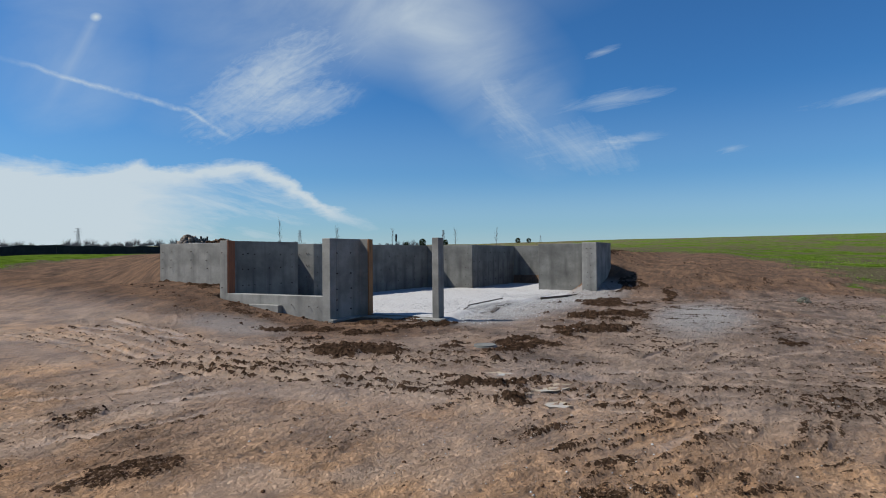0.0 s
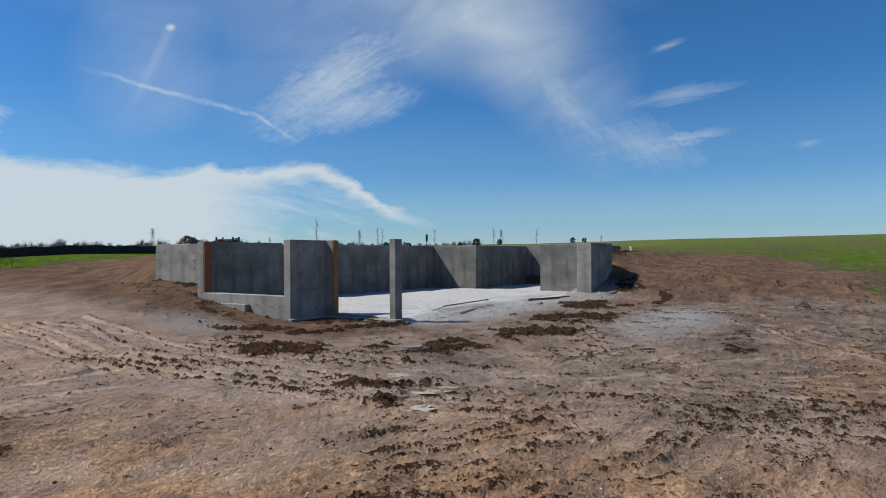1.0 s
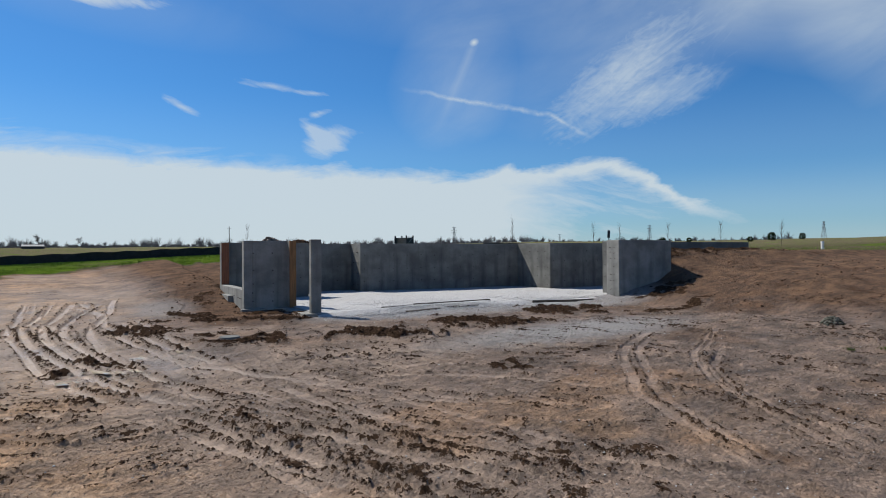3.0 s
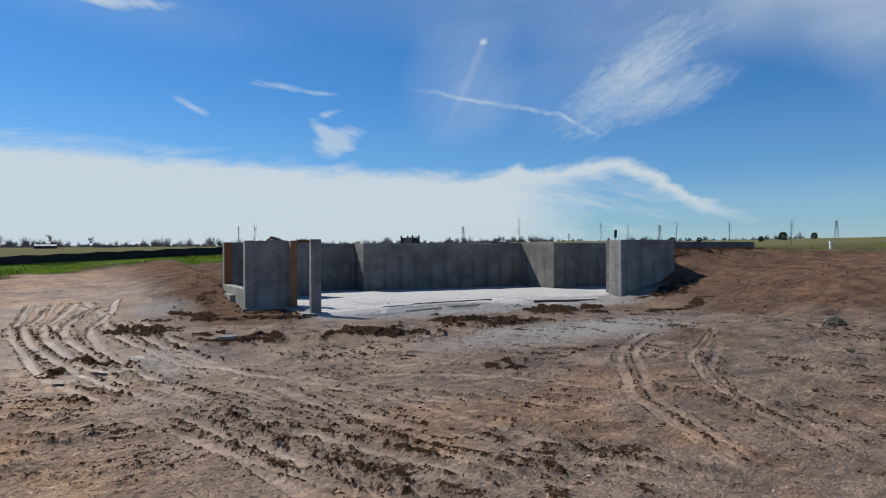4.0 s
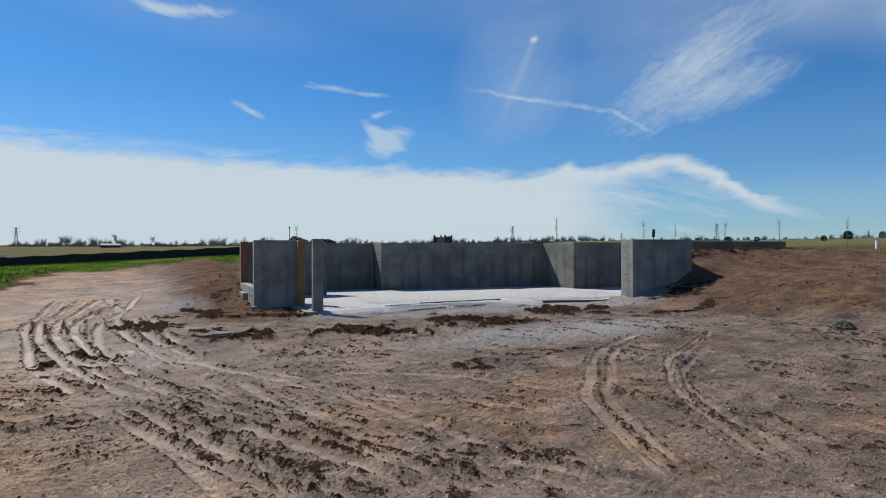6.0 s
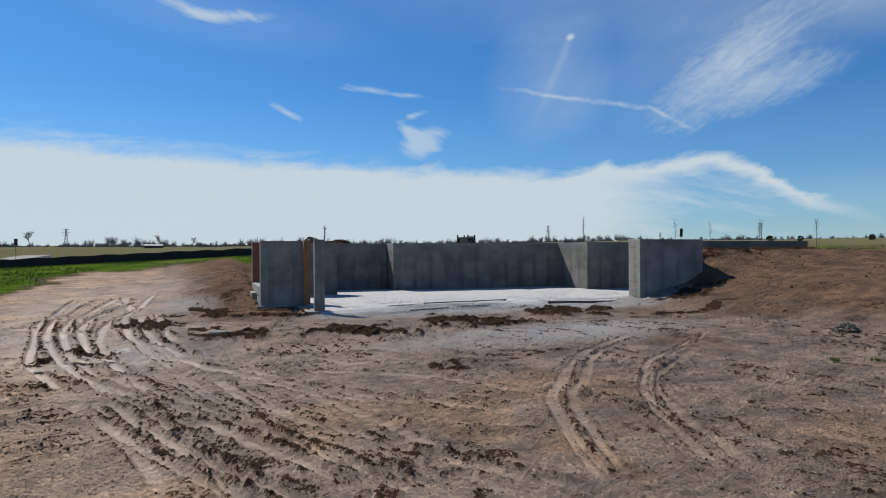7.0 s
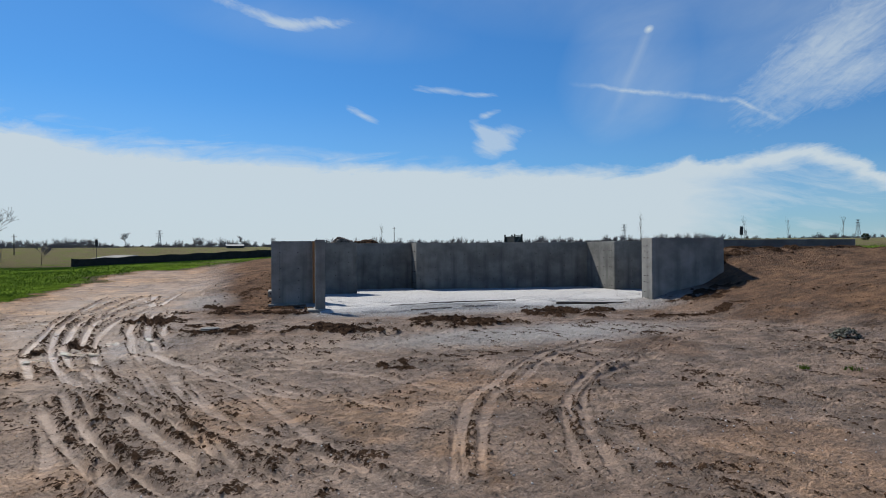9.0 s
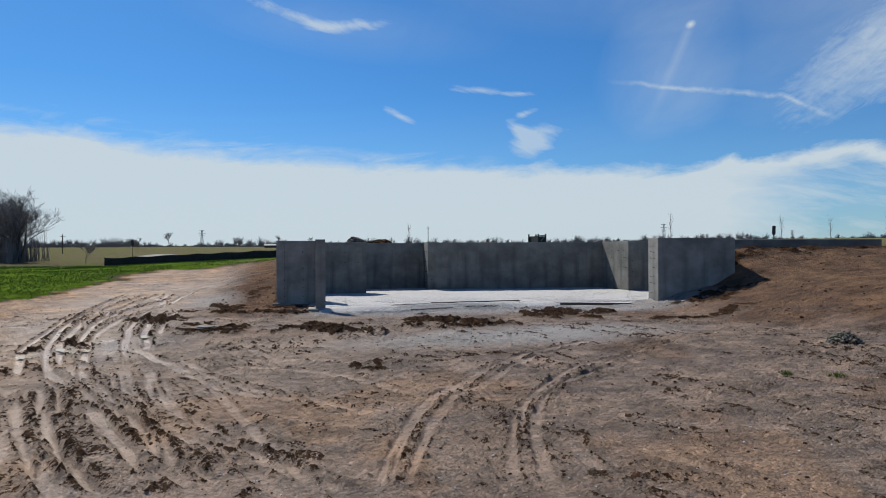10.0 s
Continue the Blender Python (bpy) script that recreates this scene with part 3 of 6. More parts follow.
track((-5.10, -5.09), (-3.67, -7.08), (-2.65, -8.81), (-1.68, -10.06), (-0.80, -10.66), (-0.08, -11.19), (0.61, -12.21), width=0.24, depth=0.05)
track((-2.64, -11.79), (-2.38, -12.65), (-2.01, -13.42), (-1.53, -14.00), width=0.26, depth=0.05)
track((-3.54, -7.12), (-2.04, -8.04), (-0.46, -8.89), (0.87, -10.70), (1.19, -11.13), width=0.22, depth=0.04)
track((5.97, -7.70), (4.27, -8.56), (2.98, -9.52), (1.98, -10.76), (1.43, -11.36), (0.98, -12.20), (0.62, -13.18), (0.40, -13.97), (0.28, -14.52), width=0.22, depth=0.05)
track((7.68, -8.42), (5.74, -9.48), (4.25, -10.38), (3.21, -11.42), (2.72, -12.05), (2.25, -13.04), (1.89, -14.08), (1.68, -14.91), width=0.22, depth=0.05)
track((5.26, -8.35), (3.58, -9.46), (2.27, -10.96), (1.69, -11.44), (1.18, -12.38), (0.80, -13.42), (0.53, -14.59), width=0.18, depth=0.045)
track((5.45, -10.03), (4.28, -10.81), (3.39, -11.47), (2.86, -12.23), (2.42, -13.31), (2.13, -14.31), (2.04, -15.01), width=0.18, depth=0.045)
track((2.85, -13.43), (2.76, -14.16), (2.80, -14.79), (2.83, -15.23), width=0.22, depth=0.04)
track((3.63, -14.05), (3.78, -14.53), (3.99, -15.05), (4.34, -15.38), width=0.2, depth=0.035)
track((2.14, -11.09), (2.57, -11.61), (3.05, -11.85), width=0.16, depth=0.04)
ridge((-5.58, -8.41), (-4.81, -10.38), (-4.15, -11.74), (-3.49, -12.75), (-2.90, -13.60), width=0.13, height=0.06)
ridge((-5.20, -8.54), (-4.43, -10.51), (-3.60, -12.10), (-2.88, -13.16), (-2.35, -13.80), width=0.13, height=0.06)
ridge((-4.94, -7.83), (-4.02, -9.12), (-2.91, -10.86), (-2.24, -11.73), width=0.1, height=0.05)
ridge((-2.52, -11.83), (-1.82, -12.73), (-1.16, -13.66), (-0.81, -14.21), width=0.12, height=0.05)
ridge((-2.25, -11.68), (-1.45, -12.46), (-0.68, -13.25), (-0.08, -13.98), width=0.12, height=0.05)
ridge((-3.54, -7.12), (-2.30, -7.81), (-0.91, -8.51), (0.18, -9.10), width=0.08, height=0.04)
ridge((-1.21, -10.04), (-0.44, -10.62), (0.28, -11.00), (0.88, -12.04), width=0.1, height=0.05)
ridge((0.31, -10.52), (0.84, -10.95), (1.32, -11.42), width=0.1, height=0.05)
ridge((2.52, -13.44), (2.60, -13.85), (2.84, -14.15), width=0.14, height=0.06)
ridge((4.50, -13.47), (4.25, -14.23), (4.28, -14.50), (4.68, -14.53), width=0.11, height=0.045)
ridge((2.98, -14.58), (3.42, -14.99), (3.94, -15.31), (4.70, -15.59), width=0.11, height=0.045)
ridge((0.58, -13.17), (0.44, -13.82), (0.31, -14.52), width=0.08, height=0.04)
ridge((1.10, -12.35), (0.73, -13.40), (0.47, -14.54), width=0.08, height=0.04)
ridge((2.62, -12.16), (2.23, -13.25), (1.93, -14.25), (1.82, -14.95), width=0.08, height=0.05)
ridge((2.27, -12.58), (1.92, -13.56), (1.66, -14.47), (1.56, -14.88), width=0.08, height=0.04)
ridge((4.11, -12.02), (5.16, -12.23), (6.24, -12.64), width=0.06, height=0.025)
ridge((4.72, -8.05), (3.38, -8.98), (2.41, -10.03), width=0.06, height=0.03)
ridge((7.60, -8.32), (5.69, -9.57), (4.54, -10.24), (3.62, -11.00), width=0.06, height=0.03)
track((-5.17, -7.41), (-4.33, -9.40), (-3.66, -10.82), (-3.10, -11.98), (-2.58, -12.81), (-2.16, -13.61), width=0.26, depth=0.06)
track((-4.38, -7.87), (-3.69, -9.62), (-3.18, -10.86), (-2.72, -11.80), (-2.18, -12.78), (-1.56, -13.62), (-1.31, -14.08), width=0.24, depth=0.05)
track((-3.43, -8.43), (-2.82, -10.28), (-2.17, -11.32), (-1.70, -12.38), (-1.25, -13.21), (-0.79, -14.13), (-0.61, -14.52), width=0.24, depth=0.05)
track((-2.40, -9.03), (-1.82, -10.56), (-1.34, -11.79), (-1.01, -12.67), (-0.60, -13.67), (-0.25, -14.51), width=0.2, depth=0.04)
track((-1.04, -9.82), (-0.34, -10.86), (0.20, -11.62), (0.57, -12.22), width=0.2, depth=0.04)
track((-3.32, -6.97), (-2.23, -9.13), (-1.26, -10.24), width=0.2, depth=0.04)
track((-3.38, -7.27), (-1.87, -7.46), (-0.37, -8.01), (0.81, -9.13), width=0.18, depth=0.04)
track((-3.58, -6.01), (-1.54, -6.50), (0.01, -7.22), width=0.18, depth=0.04)
track((-2.76, -11.88), (-2.32, -13.03), (-2.11, -13.53), width=0.2, depth=0.04)
ridge((-4.97, -8.41), (-4.35, -10.06), (-3.91, -11.22), (-3.38, -12.35), (-2.90, -13.16), width=0.13, height=0.06)
ridge((-4.29, -9.13), (-3.60, -10.62), (-3.01, -11.74), (-2.48, -12.78), width=0.1, height=0.05)
ridge((-3.45, -10.05), (-2.84, -11.29), (-2.37, -12.10), (-1.96, -13.07), (-1.62, -13.89), width=0.12, height=0.05)
ridge((-2.67, -10.36), (-2.31, -11.24), (-1.95, -11.92), (-1.54, -12.67), (-1.14, -13.70), width=0.1, height=0.045)
ridge((-2.17, -12.01), (-1.75, -12.74), (-1.32, -13.52), (-0.86, -13.86), width=0.1, height=0.05)
ridge((-0.87, -12.95), (-0.69, -13.29), (-0.46, -13.48), width=0.16, height=0.06)
ridge((-0.80, -9.77), (-0.21, -10.66), (0.32, -11.47), (0.65, -12.06), width=0.09, height=0.04)
ridge((1.86, -11.10), (1.95, -11.54), (2.40, -11.98), width=0.1, height=0.05)
ridge((-1.68, -12.07), (-1.15, -11.64), (-0.92, -11.51), width=0.1, height=0.05)
ridge((2.61, -13.51), (2.46, -13.94), (2.61, -14.38), width=0.16, height=0.06)
ridge((1.23, -14.14), (1.32, -14.66), (1.52, -15.19), width=0.12, height=0.05)
ridge((-0.47, -13.91), (-0.14, -14.42), (0.10, -14.87), width=0.11, height=0.05)
ridge((0.31, -14.43), (0.50, -14.92), (0.58, -15.18), width=0.11, height=0.05)
ridge((-3.42, -6.91), (-2.02, -7.21), (-0.29, -7.84), width=0.06, height=0.03)
ridge((-3.43, -8.43), (-2.65, -9.77), (-2.12, -10.82), (-1.90, -11.83), width=0.08, height=0.04)
ridge((2.08, -14.61), (2.30, -14.83), (2.62, -14.91), width=0.11, height=0.05)
ridge((-7.40, -8.78), (-6.99, -8.90), (-6.58, -8.97), (-6.16, -9.07), width=0.12, height=0.07)
ridge((-6.01, -8.97), (-5.72, -9.06), (-5.42, -9.24), width=0.1, height=0.05)
ridge((-7.17, -10.27), (-6.82, -10.39), (-6.41, -10.51), width=0.11, height=0.05)
ridge((-7.20, -7.11), (-6.63, -7.20), (-6.04, -7.55), width=0.08, height=0.04)
ridge((-4.93, -7.92), (-4.64, -9.22), (-4.44, -10.13), width=0.1, height=0.05)
track((-8.59, 8.95), (-8.48, 4.08), (-8.55, 1.33), (-7.96, -1.86), (-7.46, -4.45), (-6.89, -5.99), (-6.16, -7.75), width=0.22, depth=0.085)
track((-7.73, 8.73), (-7.96, 3.95), (-8.27, 1.75), (-7.76, -1.55), (-7.03, -4.20), (-6.33, -6.05), (-5.51, -8.08), width=0.22, depth=0.085)
track((-6.98, 8.54), (-7.51, 3.83), (-7.78, 1.29), (-7.33, -1.78), (-6.66, -4.57), (-5.78, -6.77), width=0.22, depth=0.085)
track((-6.35, 6.37), (-7.07, 3.10), (-7.29, 0.67), (-6.85, -2.03), (-6.22, -4.80), width=0.22, depth=0.085)
track((-6.05, 4.01), (-6.62, 0.31), (-6.41, -2.67), (-5.86, -5.26), (-4.90, -8.02), width=0.22, depth=0.085)
track((-6.38, 1.47), (-5.65, -2.66), (-5.10, -4.76), (-4.50, -6.48), width=0.22, depth=0.085)
track((-5.95, 1.98), (-5.32, -1.95), (-4.85, -4.01), (-4.31, -5.77), width=0.22, depth=0.085)
track((-5.49, 2.51), (-4.93, -2.15), (-4.62, -3.60), width=0.22, depth=0.085)
ridge((-8.76, 3.05), (-7.92, -1.47), (-7.16, -4.60), width=0.13, height=0.06)
ridge((-8.30, 2.67), (-7.55, -1.66), (-6.88, -4.28), width=0.13, height=0.06)
ridge((-7.79, 2.48), (-7.16, -1.44), (-6.51, -4.35), width=0.13, height=0.06)
ridge((-7.20, 2.25), (-6.76, -1.65), (-6.09, -4.68), width=0.13, height=0.06)
ridge((-6.72, 2.32), (-6.24, -0.98), (-5.77, -3.08), width=0.13, height=0.06)
ridge((-6.18, 1.79), (-5.49, -2.32), (-5.08, -3.89), width=0.13, height=0.06)
ridge((-5.66, 1.83), (-5.07, -2.53), (-4.75, -3.61), width=0.13, height=0.06)
track((-7.56, 18.04), (-8.26, 11.01), (-8.35, 4.29), width=0.26, depth=0.04)
track((-5.46, 16.32), (-6.84, 13.06), (-7.34, 4.42), width=0.26, depth=0.04)
track((-3.76, 10.65), (-5.56, 8.21), (-6.17, 3.44), width=0.24, depth=0.03)
ridge((-6.99, 16.35), (-7.76, 9.77), (-7.96, 3.95), width=0.08, height=0.03)
ridge((-5.03, 11.96), (-6.21, 11.29), (-6.59, 4.92), width=0.08, height=0.03)
track((-5.56, -7.69), (-4.87, -9.34), (-4.31, -11.08), (-3.82, -12.23), (-3.43, -13.05), width=0.28, depth=0.07)
ridge((-5.14, -8.26), (-4.42, -10.10), (-3.82, -11.71), (-3.30, -12.94), width=0.12, height=0.06)
track((-6.06, -8.30), (-5.17, -10.11), (-4.61, -11.52), (-4.30, -12.64), width=0.24, depth=0.05)
track((-11.18, 1.68), (-10.36, 0.98), (-9.42, 0.67), (-7.81, 0.44), width=0.3, depth=0.04)
track((-11.72, 0.62), (-10.93, 0.08), (-9.85, -0.26), (-8.68, -0.83), width=0.3, depth=0.04)
track((-12.14, -0.21), (-11.40, -0.65), (-10.54, -1.13), (-9.49, -1.28), width=0.3, depth=0.04)
track((-8.72, 2.71), (-7.67, 1.97), (-7.61, 0.08), (-7.05, -1.32), width=0.3, depth=0.04)
track((-7.23, 5.72), (-6.32, 3.77), (-6.41, 0.60), width=0.3, depth=0.04)
track((-7.11, 9.75), (-7.00, 7.42), (-6.52, 4.88), width=0.3, depth=0.04)
ridge((-10.75, 1.90), (-10.20, 1.52), (-9.61, 1.12), (-9.04, 1.03), width=0.11, height=0.05)
ridge((-11.89, 0.29), (-11.49, 0.02), (-10.79, -0.31), width=0.11, height=0.05)
ridge((-11.32, 1.42), (-10.92, 1.31), width=0.11, height=0.05)
ridge((-11.05, -0.10), (-10.56, 0.03), (-10.14, -0.15), width=0.11, height=0.05)
ridge((-9.77, 0.09), (-9.21, -0.26), (-8.28, -0.04), width=0.11, height=0.05)
ridge((-11.87, -0.86), (-11.07, -0.94), (-10.10, -1.27), (-9.45, -1.36), width=0.11, height=0.05)
ridge((-8.73, -4.38), (-8.10, -4.52), (-7.42, -4.78), width=0.11, height=0.05)
ridge((-9.21, -5.24), (-8.42, -5.64), (-7.56, -6.02), (-6.87, -6.35), width=0.11, height=0.05)
ridge((-9.20, -5.82), (-8.31, -6.28), (-7.22, -6.81), (-6.10, -7.46), width=0.11, height=0.05)
ridge((-9.70, -6.67), (-8.98, -6.88), (-8.10, -7.27), (-7.07, -7.87), width=0.11, height=0.05)
ridge((-7.17, -8.53), (-6.36, -8.84), (-5.23, -9.35), width=0.11, height=0.05)
ridge((-9.39, -7.01), (-8.39, -7.49), (-7.40, -8.08), width=0.11, height=0.05)
ridge((-8.85, -7.53), (-7.90, -8.08), (-7.34, -8.52), width=0.11, height=0.05)
ridge((-10.50, -2.13), (-9.82, -2.45), (-9.15, -2.89), width=0.11, height=0.05)
ridge((-10.79, -2.72), (-10.22, -2.99), width=0.11, height=0.05)
ridge((-10.16, -3.81), (-9.77, -4.12), width=0.11, height=0.05)
ridge((-10.29, -4.53), (-9.76, -4.97), (-9.41, -5.40), width=0.11, height=0.05)
ridge((-6.21, -5.31), (-5.12, -6.96), (-4.55, -8.48), width=0.11, height=0.05)
ridge((-6.63, -3.96), (-6.46, -4.90), width=0.11, height=0.05)
ridge((-9.86, -6.59), (-9.34, -7.18), width=0.11, height=0.05)
ridge((-12.68, -1.49), (-12.33, -1.84), (-11.94, -1.99), width=0.11, height=0.05)
ridge((-10.95, -4.24), (-10.48, -4.64), width=0.11, height=0.05)
ridge((-8.66, -6.54), (-7.70, -6.81), (-6.66, -7.17), width=0.1, height=0.05)
ridge((-8.71, -7.23), (-7.52, -7.64), (-6.25, -8.32), width=0.1, height=0.05)
ridge((-7.66, -8.34), (-6.33, -8.94), (-5.45, -9.26), width=0.1, height=0.05)
ridge((-4.17, -10.71), (-3.83, -11.40), (-3.59, -12.10), (-3.09, -12.77), width=0.1, height=0.05)
ridge((-2.59, -11.30), (-2.30, -12.02), (-1.78, -12.93), (-0.75, -13.55), width=0.1, height=0.05)
ridge((-2.82, -10.31), (-2.36, -10.91), (-1.97, -11.42), width=0.1, height=0.05)
ridge((-2.41, -13.24), (-2.19, -13.79), (-1.88, -14.25), width=0.1, height=0.05)
ridge((-0.19, -10.84), (0.42, -11.83), width=0.1, height=0.05)
ridge((-4.21, -12.11), (-3.97, -12.48), width=0.1, height=0.05)
ridge((-8.76, -7.91), (-7.68, -8.43), (-7.02, -9.09), width=0.1, height=0.05)
ridge((-6.65, -10.23), (-5.76, -10.54), (-5.30, -11.02), width=0.1, height=0.05)
track((-8.69, -6.90), (-7.58, -7.28), (-6.11, -7.95), width=0.2, depth=0.035)
track((-3.69, -10.74), (-3.18, -11.77), (-2.72, -12.69), (-2.30, -13.52), width=0.2, depth=0.035)
track((-3.13, -10.51), (-2.43, -11.66), (-1.52, -12.79), width=0.2, depth=0.035)
track((-3.10, -7.96), (-1.82, -9.48), (-0.61, -10.90), width=0.2, depth=0.035)

PUDDLES = []
HEAPS = []


def heap(x, y, half_length, half_width, turn, height):
    """A low heap of loose clods."""
    HEAPS.append((x, y, half_length, half_width, turn, height))


heap(-3.4, -3.2, 1.05, 0.8, -31, 0.13)
heap(-0.6, -4.1, 1.6, 0.75, -31, 0.15)
heap(-2.6, 0.2, 2.2, 0.4, -25, 0.11)
heap(3.3, -4.0, 1.45, 1.1, -30, 0.15)
heap(7.2, -3.1, 1.3, 1.1, -30, 0.14)
heap(0.4, -8.75, 0.6, 0.32, -35, 0.09)
heap(-5.4, -0.3, 0.8, 0.9, -40, 0.11)
heap(-5.0, 1.4, 0.6, 0.5, -33, 0.09)
heap(-7.1, -4.8, 0.35, 0.32, -31, 0.09)
heap(-6.5, -4.2, 0.8, 0.25, -59, 0.09)
heap(9.9, -5.0, 1.6, 0.3, 6, 0.10)
heap(2.76, -14.68, 0.26, 0.15, -16, 0.07)
heap(-0.63, -13.2, 0.36, 0.15, -16, 0.07)
heap(-1.7, -13.1, 0.40, 0.32, -16, 0.06)
heap(-2.2, -13.6, 0.40, 0.25, -16, 0.06)
heap(-3.9, 2.5, 1.1, 0.45, -56, 0.09)
heap(-1.5, 1.2, 1.4, 0.4, -40, 0.10)
heap(-8.5, -5.6, 0.5, 0.18, -25, 0.06)
heap(-9.7, -7.0, 0.6, 0.3, -35, 0.06)
heap(-10.9, -4.2, 0.5, 0.25, -30, 0.06)
heap(-11.2, 0.1, 0.8, 0.2, 5, 0.07)
heap(-11.9, -2.0, 0.7, 0.35, -20, 0.06)
heap(-2.9, 5.2, 1.2, 0.35, 80, 0.08)
heap(-1.1, 9.2, 1.7, 0.35, 87, 0.16)
heap(12.2, -3.2, 1.4, 0.5, 10, 0.13)
heap(15.0, -1.1, 2.5, 0.5, 5, 0.22)
heap(19.5, -0.7, 2.5, 0.5, 3, 0.22)


def puddle_at(x, y, a, b, turn):
    PUDDLES.append((x, y, a, b, turn, float(base_height(x, y)) - 0.016))


puddle_at(-7.0, -5.4, 0.24, 0.22, -31), puddle_at(-6.25, -4.95, 0.55, 0.26, -31)
puddle_at(-5.75, -3.9, 0.24, 0.22, -31), puddle_at(-5.0, -3.68, 0.36, 0.20, -31)


DRAIN = (-3.6, -2.75)


def axis_steps(fine0, fine1, step, far0, far1, grow):
    inner = np.arange(fine0, fine1 + step / 2, step)
    def spread(start, limit, sign):
        out, s, v = [], step, start
        while sign * (limit - v) > 0:
            s *= grow
            v += sign * s
            out.append(v)
        return out
    return np.array(spread(fine0, far0, -1)[::-1] + list(inner) + spread(fine1, far1, 1))


def curve_points(ctrl, step=0.07):
    """A smooth line through the control points."""
    p = np.array(ctrl, float)
    p = np.vstack([2 * p[0] - p[1], p, 2 * p[-1] - p[-2]])
    out = []
    for i in range(1, len(p) - 2):
        n = max(2, int(np.hypot(*(p[i + 1] - p[i])) / step))
        t = np.linspace(0, 1, n, endpoint=False)[:, None]
        a, b, c, d = p[i - 1], p[i], p[i + 1], p[i + 2]
        out.append(0.5 * ((2 * b) + (c - a) * t + (2 * a - 5 * b + 4 * c - d) * t**2 + (3 * b - a - 3 * c + d) * t**3))
    return np.vstack(out)


def build_ground():
    X0, X1, Y0, Y1, step = -12.4, 10.5, -16.0, 7.5, 0.032
    xs = axis_steps(X0, X1, step, -2600, 2600, 1.055)
    ys = axis_steps(Y0, Y1, step, -2600, 2600, 1.055)
    X, Y = np.meshgrid(xs, ys)
    Z = base_height(X, Y)
    near = smooth(60, 20, np.hypot(X, Y + 5))
    Z = Z + (fbm(X * 0.22, Y * 0.22, 3, 3) - 0.5) * 0.10 * near * smooth(1.0, -1.0, Y - 0.5 + 30 * ((X < -2.6) | (X > 14)))
    far = smooth(70, 250, np.hypot(X, Y))
    Z = Z + (fbm(X * 0.006, Y * 0.006, 4, 8) - 0.5) * 5.0 * far
    ix0, iy0 = np.searchsorted(xs, X0 - 1e-6), np.searchsorted(ys, Y0 - 1e-6)
    rut, dent, cleat, berm, crest = (np.zeros_like(Z) for _ in range(5))

    def along_line(ctrl, width, seed, reach):
        """Windows of the grid along a line, with the place across and along it and the strength there."""
        points = curve_points(ctrl, step * 1.5)
        tang = np.gradient(points, axis=0)
        tang /= np.maximum(np.hypot(*tang.T)[:, None], 1e-6)
        run = np.concatenate([[0], np.cumsum(np.hypot(*np.diff(points, axis=0).T))])
        ends = np.clip(run * 1.6, 0, 1) * np.clip((run[-1] - run) * 1.6, 0, 1)
        vary = value_noise(run * 0.9 + seed * 7.7, run * 0, seed)
        drift = (value_noise(run * 0.8 + seed * 1.7, run * 0 + 5, seed) - 0.5) * 0.10
        k = int(reach / step) + 2
        for (px, py), (tx, ty), s, f, v, o in zip(points, tang, run, ends, vary, drift):
            i, j = int((py - Y0) / step) + iy0, int((px - X0) / step) + ix0
            if i - k < iy0 or j - k < ix0 or px > X1 - 0.5 or py > Y1 - 0.5:
                continue
            sl = (slice(i - k, i + k + 1), slice(j - k, j + k + 1))
            dx, dy = X[sl] - px, Y[sl] - py
            along = dx * tx + dy * ty
            yield sl, np.abs(along) <= step * 1.3, -dx * ty + dy * tx - o, s + along, f, v

    for n, (ctrl, width, depth) in enumerate(TRACKS):
        for sl, here, across, s, f, v in along_line(ctrl, width, n, width * 0.5 + 0.14):
            u = np.abs(across) / (width * 0.5)
            f = f * (0.75 + 0.4 * v)
            trough = smooth(1.25, 0.7, u + 0.25 * (v - 0.5)) * f
            side = np.exp(-(((u - 1) * width * 0.5 - 0.05) / 0.05) ** 2) * f
            edge = np.exp(-(((u - 1) * width * 0.5 - 0.02) / 0.030) ** 2) * f * np.where(across > 0, 0.25 + 1.1 * v, 1.35 - 1.1 * v)
            crest[sl] = np.where(here, np.maximum(crest[sl], edge * 0.036), crest[sl])
            teeth = np.where(u < 0.9, np.sin(s * math.tau / 0.16 + np.abs(across) * 16), 0) * f
            rut[sl] = np.where(here, np.maximum(rut[sl], trough), rut[sl])
            dent[sl] = np.where(here, np.maximum(dent[sl], trough * depth), dent[sl])
            berm[sl] = np.where(here, np.maximum(berm[sl], side * depth), berm[sl])
            cleat[sl] = np.where(here, teeth, cleat[sl])
    for n, (ctrl, width, height) in enumerate(RIDGES):
        for sl, here, across, s, f, v in along_line(ctrl, width, n + 300, width * 0.9):
            hump = np.exp(-((across / (width * 0.34)) ** 2)) * f * (0.6 + 0.8 * v) * height * 1.15
            crest[sl] = np.where(here, np.maximum(crest[sl], hump), crest[sl])
    dent = dent * (1 - np.clip(crest / 0.03, 0, 1) * 0.7)
    packed = np.clip(rut * (1 - np.clip(crest / 0.03, 0, 1)), 0, 1)
    crumble = fbm(X * 3.1, Y * 3.1, 3, 31)
    chunk = np.clip(fbm(X * 9.5, Y * 9.5, 2, 43, 0.7) - 0.28, 0, 1) * 2.4
    inside = (X > -2.0) & (X < 13.8) & (Y > 0.6) & ((X > -0.6) | (Y < 7.2))
    rough = smooth(30, 18, np.hypot(X, Y + 6)) * (1 - packed * 0.85)
    rough = np.where(inside, 0, rough)
    open_ground = np.where(inside, 0, smooth(30, 18, np.hypot(X, Y + 6)))
